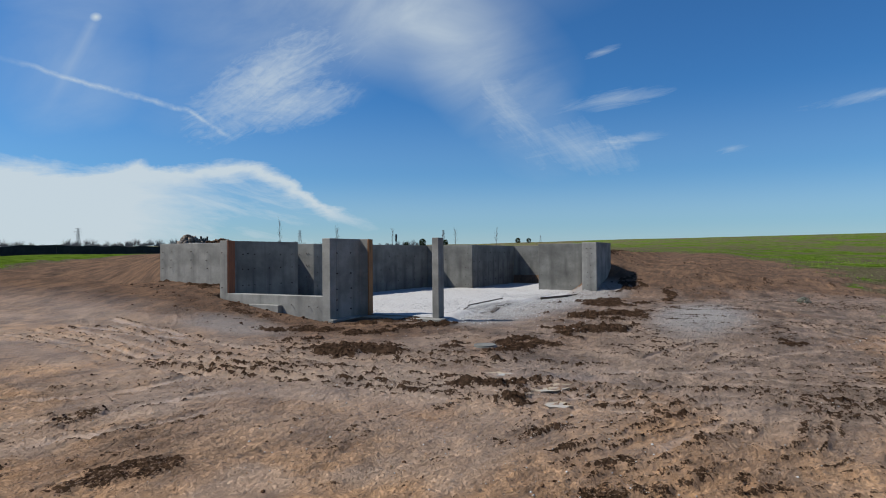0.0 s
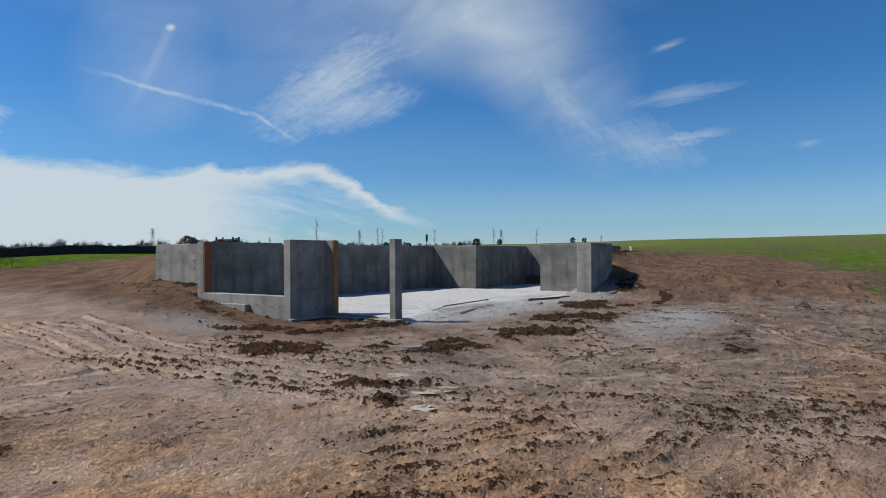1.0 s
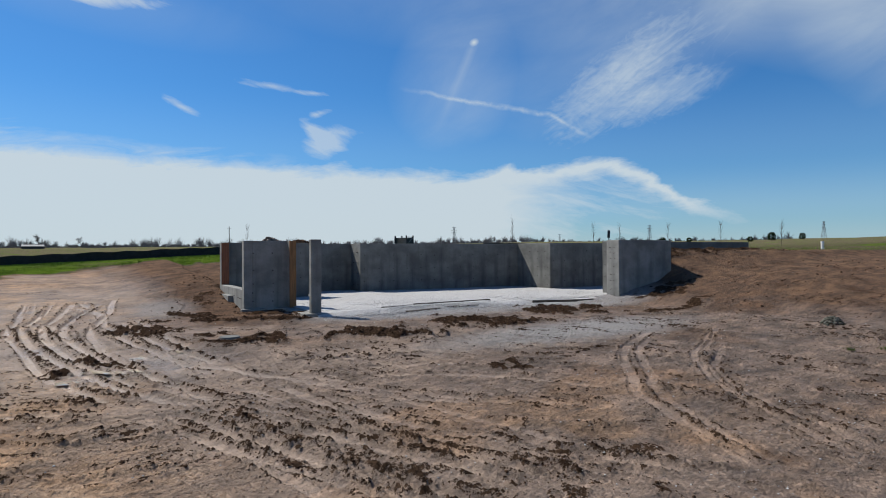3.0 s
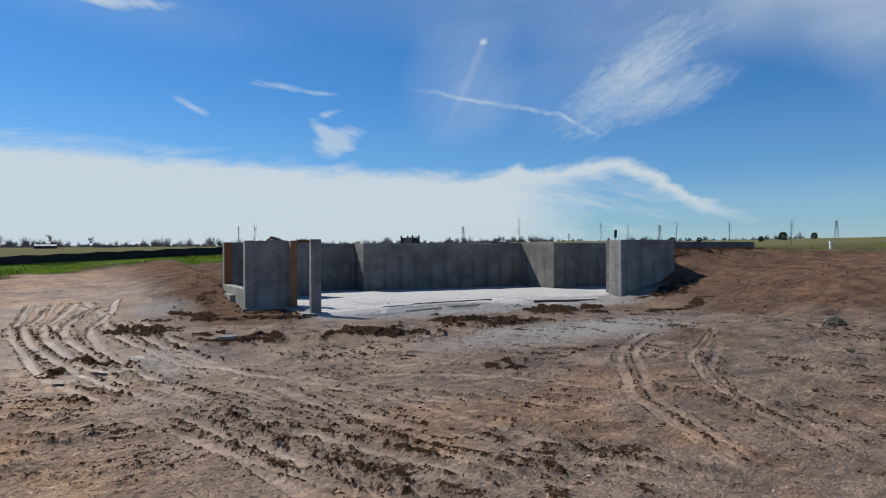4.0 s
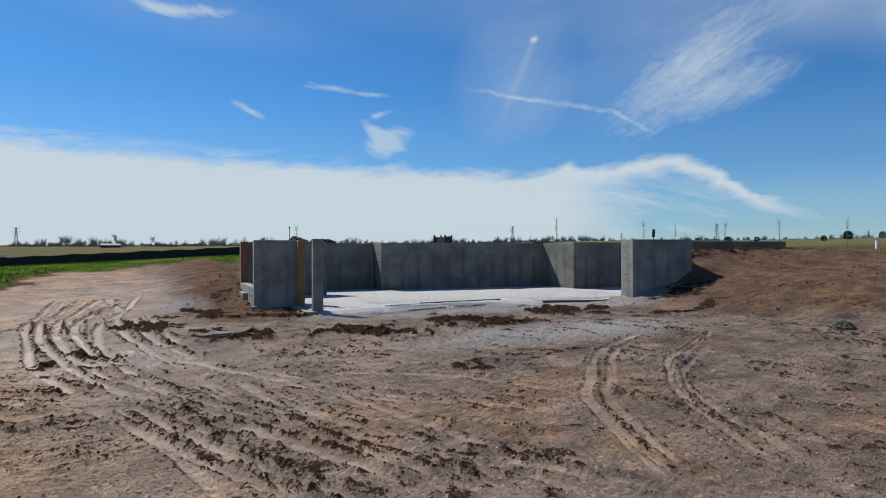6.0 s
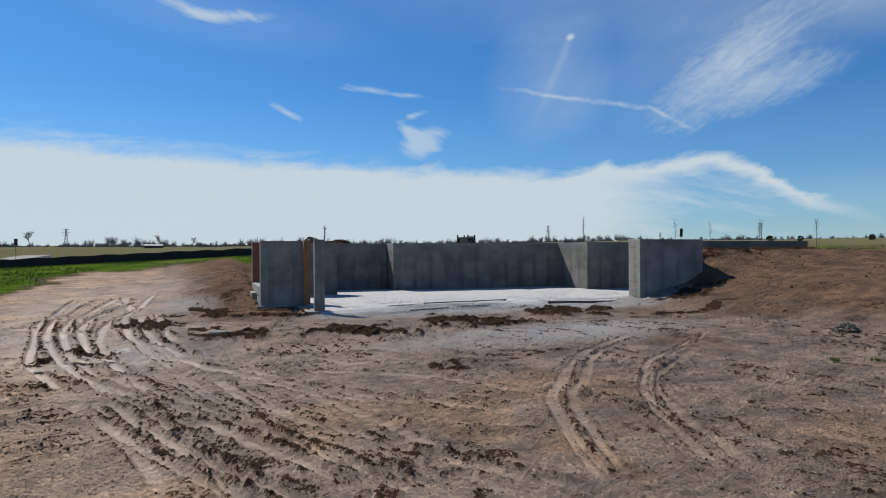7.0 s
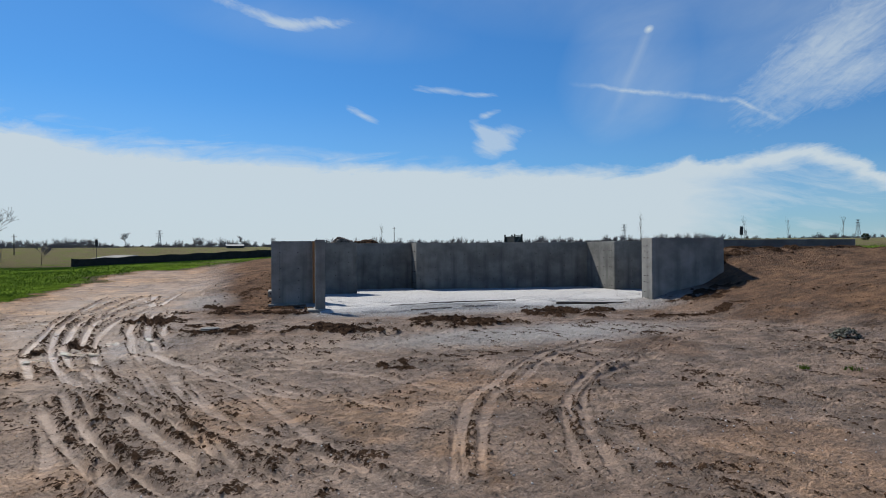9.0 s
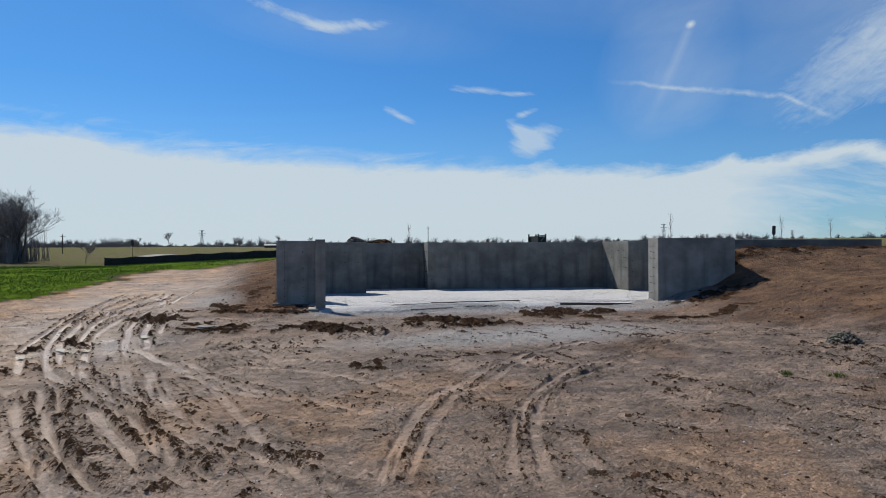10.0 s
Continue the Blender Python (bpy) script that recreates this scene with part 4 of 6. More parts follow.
    # faint older marks: long streaks along the two main lines of traffic
    west = smooth(-4.6, -6.4, X)
    streak, thread = 0.0, 0.0
    for weight, turn, seed in ((west, -24.0, 61), (1 - west, -64.0, 67)):
        c, s = math.cos(radians(turn)), math.sin(radians(turn))
        lengthwise, crosswise = X * c + Y * s, Y * c - X * s
        bend = (fbm(X * 0.3, Y * 0.3, 2, seed + 1) - 0.5) * 1.6
        broad = fbm(lengthwise * 0.30, (crosswise + bend) * 2.2, 3, seed, 0.6) - 0.5
        sharp = 1 - np.abs(fbm(lengthwise * 0.5, (crosswise + bend) * 4.4, 3, seed + 5, 0.55) * 2 - 1) * 3.2
        streak = streak + weight * (broad * 0.8 + np.clip(sharp * 1.6 - 0.6, 0, 1) * 0.22 - 0.03)
        thread = thread + weight * np.clip(sharp * 1.6 - 0.6, 0, 1)
    streak = streak * (0.30 + 0.70 * smooth(-3.0, -6.0, Y)) * (1 - 0.25 * smooth(1.0, 4.0, X))
    patchy = smooth(0.36, 0.62, fbm(X * 0.8, Y * 0.8, 3, 57))
    dent = dent * (0.54 - 0.24 * smooth(-0.5, 1.5, X))
    Z = Z - dent + berm * chunk * 0.35 + crest * (0.28 + 0.36 * chunk) + cleat * 0.005 * np.where(X < -6, 1.6, 0.8)
    Z = Z + streak * 0.15 * (1 - packed * 0.8) * open_ground
    fine = fbm(X * 7.5, Y * 7.5, 2, 51, 0.75) - 0.5
    Z = Z + ((crumble - 0.5) * 0.04 + fine * 0.065) * rough * (0.40 + 0.9 * patchy)
    # rut edges and ridges: turned-up clay plus their self-shadow, as dark colour
    clod = np.clip(crest / 0.030 * (0.2 + chunk), 0, 1) * 0.49 + np.clip(berm / 0.05 * (chunk - 0.5), 0, 1) * 0.4
    # broken crusts of turned-up earth between the tracks, and thin lines painted dark like ridge shadows
    crust = smooth(0.05, 0.14, streak + (crumble - 0.5) * 0.35) * rough * smooth(0.40, 0.55, fbm(X * 0.5 + 7, Y * 0.5, 3, 131))
    clod = np.maximum(clod, thread * smooth(0.40, 0.60, fbm(X * 0.9 + 3, Y * 0.9, 3, 137)) * smooth(0.25, 0.5, chunk) * rough * 0.80 * smooth(-3.0, -6.0, Y))
    clod = np.maximum(clod, crust * smooth(0.35, 0.6, chunk) * 0.55)
    Z = Z + crust * 0.018 * chunk
    red = np.zeros_like(Z)
    for n, (hx, hy, a, b, turn, h) in enumerate(HEAPS):
        r = max(a, b) * 1.9
        i0, i1 = np.searchsorted(ys, (hy - r, hy + r))
        j0, j1 = np.searchsorted(xs, (hx - r, hx + r))
        sl = (slice(i0, i1), slice(j0, j1))
        x, y = X[sl], Y[sl]
        c, s = math.cos(radians(turn)), math.sin(radians(turn))
        u, v = ((x - hx) * c + (y - hy) * s) / a, ((y - hy) * c - (x - hx) * s) / b
        w = np.clip(1.3 - np.sqrt(u * u + v * v) + (fbm(x * 1.9, y * 1.9, 4, 70 + n) - 0.5) * 2.8, 0, 1)
        w = smooth(0.0, 0.7, w) * smooth(0.38, 0.58, fbm(x * 3.8, y * 3.8, 3, 170 + n) + 0.10)
        Z[sl] += w * h * (0.05 + 1.0 * fbm(x * 6.0, y * 6.0, 3, 90 + n, 0.7))
        clod[sl] = np.maximum(clod[sl], w * (1.0 if h > 0.085 else 0.62))
        if hx > 2.5 and hy > -6:
            red[sl] = np.maximum(red[sl], w)
    flat = smooth(0.75, 0.42, np.hypot(X - DRAIN[0], Y - DRAIN[1]))
    Z = Z * (1 - flat) + base_height(X, Y) * flat
    # what covers the ground
    for px, py, a, b, turn, level in PUDDLES:
        c, s = math.cos(radians(turn)), math.sin(radians(turn))
        u, v = ((X - px) * c + (Y - py) * s) / a, ((Y - py) * c - (X - px) * s) / b
        w = smooth(0.95, 0.55, np.sqrt(u * u + v * v) + (fbm(X * 6, Y * 6, 3, 5) - 0.5) * 0.8)
        Z = Z * (1 - w) + (level - 0.010 + 0.45 * (Z - level)) * w
    n1 = fbm(X * 0.25, Y * 0.25, 4, 5) - 0.5
    n2 = fbm(X * 0.9, Y * 0.9, 3, 15) - 0.5
    edge = X + 11.9 - 0.14 * (Y - 4.5) + 3.0 * n1 + 2.0 * n2
    grass = smooth(0.9, -1.3, edge) * smooth(1.5, 5.0, Y + 6 * n1)
    grass = np.maximum(grass, smooth(-1.0, 1.6, Y - 20.5 - 0.62 * np.clip(X + 9, 0, 9) + 4 * n1 + 2.5 * n2) * smooth(34.0, 26.0, X))
    edge = 0.43 * (X - 17) - 13 - Y + 5 * n1 + 3 * n2
    grass = np.maximum(grass, smooth(-0.6, 1.6, edge) * smooth(14, 17, X) * (0.82 + 0.5 * n1))
    grass = np.maximum(grass, smooth(27.0, 36.0, X + 9 * n1) * (0.74 + 0.4 * n1))
    grass = np.maximum(grass, smooth(45, 80, np.hypot(X, Y)) * (0.5 + 0.22 * smooth(20, 50, X)))
    grass = np.where(Y > 38.5, np.maximum(np.minimum(grass, 0.70), 0.66), grass)
    grass = np.where((Y < 6) & (X < 14) & (X > -9), 0, grass)
    tan = smooth(2.0, -9.0, X + 0.75 * (Y + 6)) * smooth(-1.0, -4.5, Y) * 0.95 + 0.06 * smooth(-8, -12, Y)
    tan = np.maximum(tan, 0.85 * smooth(-4.2, -7.0, X + 1.2 * n1) * smooth(-8, -5, Y) * smooth(26, 16, Y))
    grey = smooth(-8.6, -5.0, X + 0.30 * (Y + 8)) * smooth(0.5, -3.0, Y) * smooth(13.5, 9.0, X + 0.5 * (Y + 5)) * 0.92
    grey = np.maximum(grey, smooth(-4.0, -6.0, X) * smooth(-6.0, 0.0, Y) * 0.38 * smooth(-14.0, -10.5, X))
    grey = grey - 0.5 * smooth(0.54, 0.66, fbm(X * 0.45, Y * 0.45, 3, 66))
    grey = grey * (1 - red)
    pack = packed
    pale = pack * (0.05 + 0.55 * smooth(0.5, -3.0, X)) * (0.5 + 0.8 * patchy)
    pale = np.maximum(pale, 0.75 * smooth(0.50, 0.66, fbm(X * 0.6, Y * 0.6, 4, 171)) * smooth(5.0, -1.0, X) * smooth(-9.0, -5.0, Y) * smooth(4.0, 1.0, Y))
    pale = np.maximum(pale, 0.7 * smooth(1.3, 0.3, np.hypot((X + 2.2) / 3.2, (Y + 6.3) / 2.2)))
    wet = pack * (0.08 + 0.85 * smooth(-3.0, -5.0, X) * smooth(2.5, -1.5, Y) * smooth(-8.0, -6.0, Y) + 0.35 * smooth(-2.0, -4.0, X) * smooth(-6.0, -8.0, Y) * value_noise(X * 0.8, Y * 0.8, 5))
    pale = np.maximum(pale, 0.42 * smooth(-0.5, -4.0, X) * smooth(-6.0, -8.5, Y) * smooth(-9.5, -7.5, X) * (0.5 + patchy))
    passage = smooth(-3.6, -5.2, X + 1.5 * n1) * smooth(-11.5, -8.5, X) * smooth(-8.5, -5.5, Y) * smooth(15, 6, Y)
    wet = np.maximum(wet, passage * (0.30 + 0.55 * pack))
    pale = np.maximum(pale, passage * (0.18 + 0.4 * smooth(0.4, 0.6, fbm(X * 1.3, Y * 0.5, 3, 181))))
    wet = np.maximum(wet, smooth(1.6, 0.4, np.hypot((X + 5.9) / 1.6, (Y + 4.9) / 1.2)) * 0.8)
    crumb = smooth(2.8, 1.0, np.abs(Y + 0.6 + 0.10 * (X - 5))) * smooth(-2.5, 0.5, X) * smooth(14, 11, X)
    crumb = np.maximum(crumb, smooth(2.4, 0.5, np.hypot((X - 4.5) / 2.8, (Y + 6.6) / 0.9)))
    crumb = np.maximum(crumb, smooth(1.5, 0.3, np.hypot((X + 4.4) / 1.2, (Y - 4.0) / 1.9)) * 0.6)
    crumb = np.maximum(crumb, 0.16)
    nx, ny = len(xs), len(ys)
    me = bpy.data.meshes.new("ground")
    me.vertices.add(nx * ny)
    me.vertices.foreach_set("co", np.stack([X, Y, Z], -1).astype(np.float32).ravel())
    idx = np.arange(nx * ny).reshape(ny, nx)
    quads = np.stack([idx[:-1, :-1], idx[:-1, 1:], idx[1:, 1:], idx[1:, :-1]], -1).reshape(-1, 4)
    me.loops.add(quads.size)
    me.loops.foreach_set("vertex_index", quads.astype(np.int32).ravel())
    me.polygons.add(len(quads))
    me.polygons.foreach_set("loop_start", np.arange(0, quads.size, 4, dtype=np.int32))
    me.polygons.foreach_set("use_smooth", np.ones(len(quads), bool))
    me.update(calc_edges=True)
    fields = {"tan": tan, "grey": grey, "wet": wet, "grass": grass, "crumb": crumb, "clod": clod, "pack": pack, "pale": pale}
    for name in fields:
        fields[name] = np.clip(fields[name], 0, 1)
        me.attributes.new(name, "FLOAT", "POINT").data.foreach_set("value", fields[name].astype(np.float32).ravel())
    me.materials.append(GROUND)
    ob = tagged(new("ground", me), "bare red-brown clay ground with tyre ruts, clods and young grass", "ground", kind="structure")
    return ob, xs, ys, Z, fields


ground, GX, GY, GZ, GFIELDS = build_ground()


def field_at(field, x, y):
    j = np.clip(np.searchsorted(GX, x) - 1, 0, len(GX) - 2)
    i = np.clip(np.searchsorted(GY, y) - 1, 0, len(GY) - 2)
    u, v = (x - GX[j]) / (GX[j + 1] - GX[j]), (y - GY[i]) / (GY[i + 1] - GY[i])
    return (field[i, j] * (1 - u) + field[i, j + 1] * u) * (1 - v) + (field[i + 1, j] * (1 - u) + field[i + 1, j + 1] * u) * v


def ground_z(x, y):
    return float(field_at(GZ, np.array(x, float), np.array(y, float)))


def puddle(px, py, a, b, turn, level):
    bm = bmesh.new()
    ring = []
    for k in range(28):
        t = math.tau * k / 28
        w = 1.0 + 0.5 * noise.noise((math.cos(t) * 1.7 + px, math.sin(t) * 1.7 + py, 2))
        ring.append(bm.verts.new((math.cos(t) * a * w, math.sin(t) * b * w, 0)))
    bm.faces.new(ring)
    ob = mesh_object("puddle", bm, WATER)
    ob.matrix_world = pose(px, py, level, 0, 0, turn)
    return tagged(ob, "shallow muddy puddle standing in the wheel ruts", "puddle", "puddles in the ruts", "structure")


for some in PUDDLES:
    puddle(*some)


# ---- the foundation ----
TOP = 2.43


def prism(points, z0, z1):
    """A closed block over a plan outline, given anticlockwise."""
    bm = bmesh.new()
    lo = [bm.verts.new((x, y, z0)) for x, y in points]
    hi = [bm.verts.new((x, y, z1)) for x, y in points]
    bm.faces.new(lo[::-1]), bm.faces.new(hi)
    for i in range(len(points)):
        j = (i + 1) % len(points)
        bm.faces.new((lo[i], lo[j], hi[j], hi[i]))
    return bm


def side_profile(points, x0, x1):
    """A closed block from an outline in y and z, running from x0 to x1."""
    bm = bmesh.new()
    a = [bm.verts.new((x0, y, z)) for y, z in points]
    b = [bm.verts.new((x1, y, z)) for y, z in points]
    bm.faces.new(a), bm.faces.new(b[::-1])
    for i in range(len(points)):
        j = (i + 1) % len(points)
        bm.faces.new((a[j], a[i], b[i], b[j]))
    bmesh.ops.recalc_face_normals(bm, faces=bm.faces[:])
    return bm


def soften(bm, width=0.012):
    bmesh.ops.recalc_face_normals(bm, faces=bm.faces[:])
    bmesh.ops.bevel(bm, geom=[e for e in bm.edges if e.is_manifold and e.calc_face_angle(0) > 0.5], offset=width, segments=1, affect="EDGES")
    return bm


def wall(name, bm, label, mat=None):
    ob = mesh_object(name, soften(bm), mat or CONCRETE_SHADE_TONE)
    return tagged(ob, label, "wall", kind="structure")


west = wall("wall_west", side_profile([(2.715, -0.5), (7.10, -0.5), (7.10, TOP), (6.77, TOP), (6.77, 0.75), (3.0, 0.75), (3.0, TOP), (2.715, TOP)], -2.08, -1.78),
            "grey poured concrete wall with a wide opening over a low sill", CONCRETE_LIT_TONE)
panel = wall("wall_southwest", prism([(-1.778, 2.715), (-0.58, 2.715), (-0.58, 2.44), (-0.37, 2.44), (-0.37, 3.015), (-1.778, 3.015)], -0.5, TOP),
             "dark shaded concrete wall panel with a short return", CONCRETE_LIT_TONE)
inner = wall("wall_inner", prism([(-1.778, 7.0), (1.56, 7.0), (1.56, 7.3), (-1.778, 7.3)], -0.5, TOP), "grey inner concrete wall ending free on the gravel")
wing = wall("wall_west_rear", prism([(-0.65, 7.302), (-0.35, 7.302), (-0.35, 11.75), (-0.65, 11.75)], -0.5, TOP - 0.03), "pale sunlit rear concrete wall with rows of form ties", CONCRETE_LIT_TONE)
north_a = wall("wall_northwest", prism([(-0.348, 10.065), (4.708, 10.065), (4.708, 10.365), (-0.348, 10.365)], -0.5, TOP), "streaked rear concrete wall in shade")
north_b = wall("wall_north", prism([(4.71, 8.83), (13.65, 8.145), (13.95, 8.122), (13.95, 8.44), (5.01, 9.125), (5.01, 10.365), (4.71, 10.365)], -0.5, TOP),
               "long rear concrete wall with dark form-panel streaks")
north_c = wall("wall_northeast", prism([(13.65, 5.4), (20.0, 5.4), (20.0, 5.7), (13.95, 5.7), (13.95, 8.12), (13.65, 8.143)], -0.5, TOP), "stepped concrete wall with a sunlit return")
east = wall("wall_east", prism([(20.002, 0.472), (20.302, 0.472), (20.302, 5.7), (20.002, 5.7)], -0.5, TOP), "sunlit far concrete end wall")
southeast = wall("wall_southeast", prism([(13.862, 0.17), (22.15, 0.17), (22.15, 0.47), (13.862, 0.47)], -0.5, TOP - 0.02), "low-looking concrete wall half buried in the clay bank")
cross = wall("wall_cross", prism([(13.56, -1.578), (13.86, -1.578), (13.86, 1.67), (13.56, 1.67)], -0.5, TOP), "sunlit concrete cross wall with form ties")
front_r = wall("wall_south", prism([(10.90, -1.88), (13.86, -1.88), (13.86, -1.58), (11.20, -1.58), (11.20, -1.23), (10.90, -1.23)], -0.5, TOP), "thick concrete end wall with a lit return and rows of form ties", CONCRETE_LIT_TONE)
column = tagged(mesh_object("concrete_column", soften(box(-0.605, -0.275, -0.025, 0.19, -0.4, TOP)), CONCRETE_LIT_TONE), "free-standing square grey concrete column on the gravel edge", "column")
tagged(mesh_object("strip_footing", soften(prism([(-2.2, 2.52), (-0.85, 2.52), (-0.85, -0.22), (-0.12, -0.22), (-0.12, 2.40), (-0.36, 2.40), (-0.36, 2.44), (-0.60, 2.44), (-0.60, 2.71), (-2.2, 2.71)], -0.4, 0.10)), CONCRETE_LIT_TONE),
       "low concrete strip footing under panel and column", "footing")
tagged(mesh_object("concrete_ledge", soften(box(-2.26, -2.083, 4.5, 5.7, -0.2, 0.46)), CONCRETE_LIT_TONE), "stepped concrete ledge at the foot of the sill wall", "ledge")
part("wooden_jamb", soften(box(-0.59, -0.36, 2.398, 2.438, 0.05, TOP - 0.01), 0.004), WOOD, panel, "orange-brown lumber jamb")
part("wooden_jamb", soften(box(-2.07, -1.79, 6.728, 6.768, 0.752, TOP - 0.01), 0.004), WOOD_RED, west, "red-brown lumber jamb")


def build_floor():
    """The gravel bed inside the walls, with a loose front edge."""
    st = 0.10
    xs, ys = np.arange(-1.78, 20.0, st), np.arange(-1.6, 10.06, st)
    X, Y = np.meshgrid(xs, ys)
    front = 0.15 + 0.55 * np.sin(np.clip((X - 0.2) / 7.6, 0, 1) * math.pi) + (fbm(X * 0.9, Y * 0 + 3, 4, 5) - 0.5) * 0.8 - 0.75 * smooth(8, 10, X)
    z = 0.115 + (fbm(X * 0.8, Y * 0.8, 4, 12) - 0.5) * 0.05 + (fbm(X * 5, Y * 5, 3, 14) - 0.5) * 0.03
    z = z - 0.14 * smooth(0.05, -0.45, Y - front)
    keep = (Y - front > -0.6) & ((X > -0.55) | (Y > 2.9)) & ((X > -0.5) | (Y < 7.2)) & ((X < 13.7) | (Y > 0.4)) & ((X < 13.8) | (Y < 5.5)) & ((Y < 8.95) | (X < 4.85))
    idx = np.arange(X.size).reshape(X.shape)
    ok = keep[:-1, :-1] & keep[1:, :-1] & keep[:-1, 1:] & keep[1:, 1:]
    quads = np.stack([idx[:-1, :-1], idx[:-1, 1:], idx[1:, 1:], idx[1:, :-1]], -1)[ok]
    ob = raw_object("floor", np.stack([X, Y, z], -1).reshape(-1, 3), quads, GRAVEL_BED)
    bm = bmesh.new()
    bm.from_mesh(ob.data)
    bmesh.ops.delete(bm, geom=[v for v in bm.verts if not v.link_faces], context="VERTS")
    bm.to_mesh(ob.data), bm.free()
    for p in ob.data.polygons:
        p.use_smooth = True
    return tagged(ob, "pale crushed limestone gravel floor inside the foundation", "gravel floor", kind="structure")


build_floor()


# ---- loose stones, clods and grass ----
def scatter_lumps(name, xs, ys, zs, sizes, mat, seed, flat=0.65, label="", kind="stuff", category=""):
    """Many small faceted lumps in one mesh."""
    rng = np.random.default_rng(seed)
    g = (1 + 5**0.5) / 2
    ico = np.array([(-1, g, 0), (1, g, 0), (-1, -g, 0), (1, -g, 0), (0, -1, g), (0, 1, g), (0, -1, -g), (0, 1, -g), (g, 0, -1), (g, 0, 1), (-g, 0, -1), (-g, 0, 1)], float) / 1.9
    tri = np.array([(0, 11, 5), (0, 5, 1), (0, 1, 7), (0, 7, 10), (0, 10, 11), (1, 5, 9), (5, 11, 4), (11, 10, 2), (10, 7, 6), (7, 1, 8),
                    (3, 9, 4), (3, 4, 2), (3, 2, 6), (3, 6, 8), (3, 8, 9), (4, 9, 5), (2, 4, 11), (6, 2, 10), (8, 6, 7), (9, 8, 1)])
    n = len(xs)
    v = ico[None] * (1 + rng.uniform(-0.32, 0.32, (n, 12, 1)))
    v = v * rng.uniform(0.65, 1.35, (n, 1, 3)) * np.array([1, 1, flat])
    t = rng.uniform(0, math.tau, n)
    c, s = np.cos(t)[:, None], np.sin(t)[:, None]
    v = np.stack([v[..., 0] * c - v[..., 1] * s, v[..., 0] * s + v[..., 1] * c, v[..., 2]], -1)
    v = v * np.asarray(sizes)[:, None, None] * 0.5 + np.stack([xs, ys, zs], -1)[:, None]
    f = (tri[None] + 12 * np.arange(n)[:, None, None]).reshape(-1, 3)
    me = bpy.data.meshes.new(name)
    me.vertices.add(12 * n)
    me.vertices.foreach_set("co", v.astype(np.float32).ravel())
    me.loops.add(f.size)
    me.loops.foreach_set("vertex_index", f.astype(np.int32).ravel())
    me.polygons.add(len(f))
    me.polygons.foreach_set("loop_start", np.arange(0, f.size, 3, dtype=np.int32))
    me.update(calc_edges=True)
    me.materials.append(mat)
    return tagged(new(name, me), label, category, kind=kind)


def build_clods():
    rng = np.random.default_rng(5)
    x, y = rng.uniform(-13.5, 11.5, 520000), rng.uniform(-16, 3.6, 520000)
    inside = (x > -2.2) & (x < 13.6) & (y > 0.3)
    w = field_at(GFIELDS["clod"], x, y) ** 2 * 0.26 + 0.004
    keep = (rng.uniform(0, 1, len(x)) < w) & ~inside & (np.hypot(x - DRAIN[0], y - DRAIN[1]) > 0.4)
    x, y = x[keep], y[keep]
    heaped = np.clip(field_at(GFIELDS["clod"], x, y) * 1.6 - 0.8, 0, 1)
    size = 0.014 + 0.034 * rng.uniform(0, 1, len(x)) ** 3 + heaped * 0.05 * rng.uniform(0, 1, len(x)) ** 2.5
    scatter_lumps("clay_clods", x, y, field_at(GZ, x, y) + size * 0.16, size, CLODS, 6, 0.7, "loose dark clay clods strewn along ruts and heaps", category="clods")
    # spoil at the foot of the outer walls and on the bank
    x, y = rng.uniform(10, 24, 2600), rng.uniform(-7, -0.2, 2600)
    keep = (y < 0.1) & ((x > 13.9) | (y < -1.95)) & (rng.uniform(0, 1, 2600) < 0.12 + 0.75 * np.exp(-((y + 0.6) / 0.9) ** 2))
    x, y = x[keep], y[keep]
    x2, y2 = -2.12 - 2.5 * rng.uniform(0, 1, 260) ** 2.5, rng.uniform(2.0, 11.5, 260)
    x, y = np.append(x, x2), np.append(y, y2)
    size = 0.025 + 0.085 * rng.uniform(0, 1, len(x)) ** 4
    scatter_lumps("bank_clods", x, y, field_at(GZ, x, y) + size * 0.12, size, CLODS, 8, 0.7, "reddish clods on the raw clay banks", category="clods")


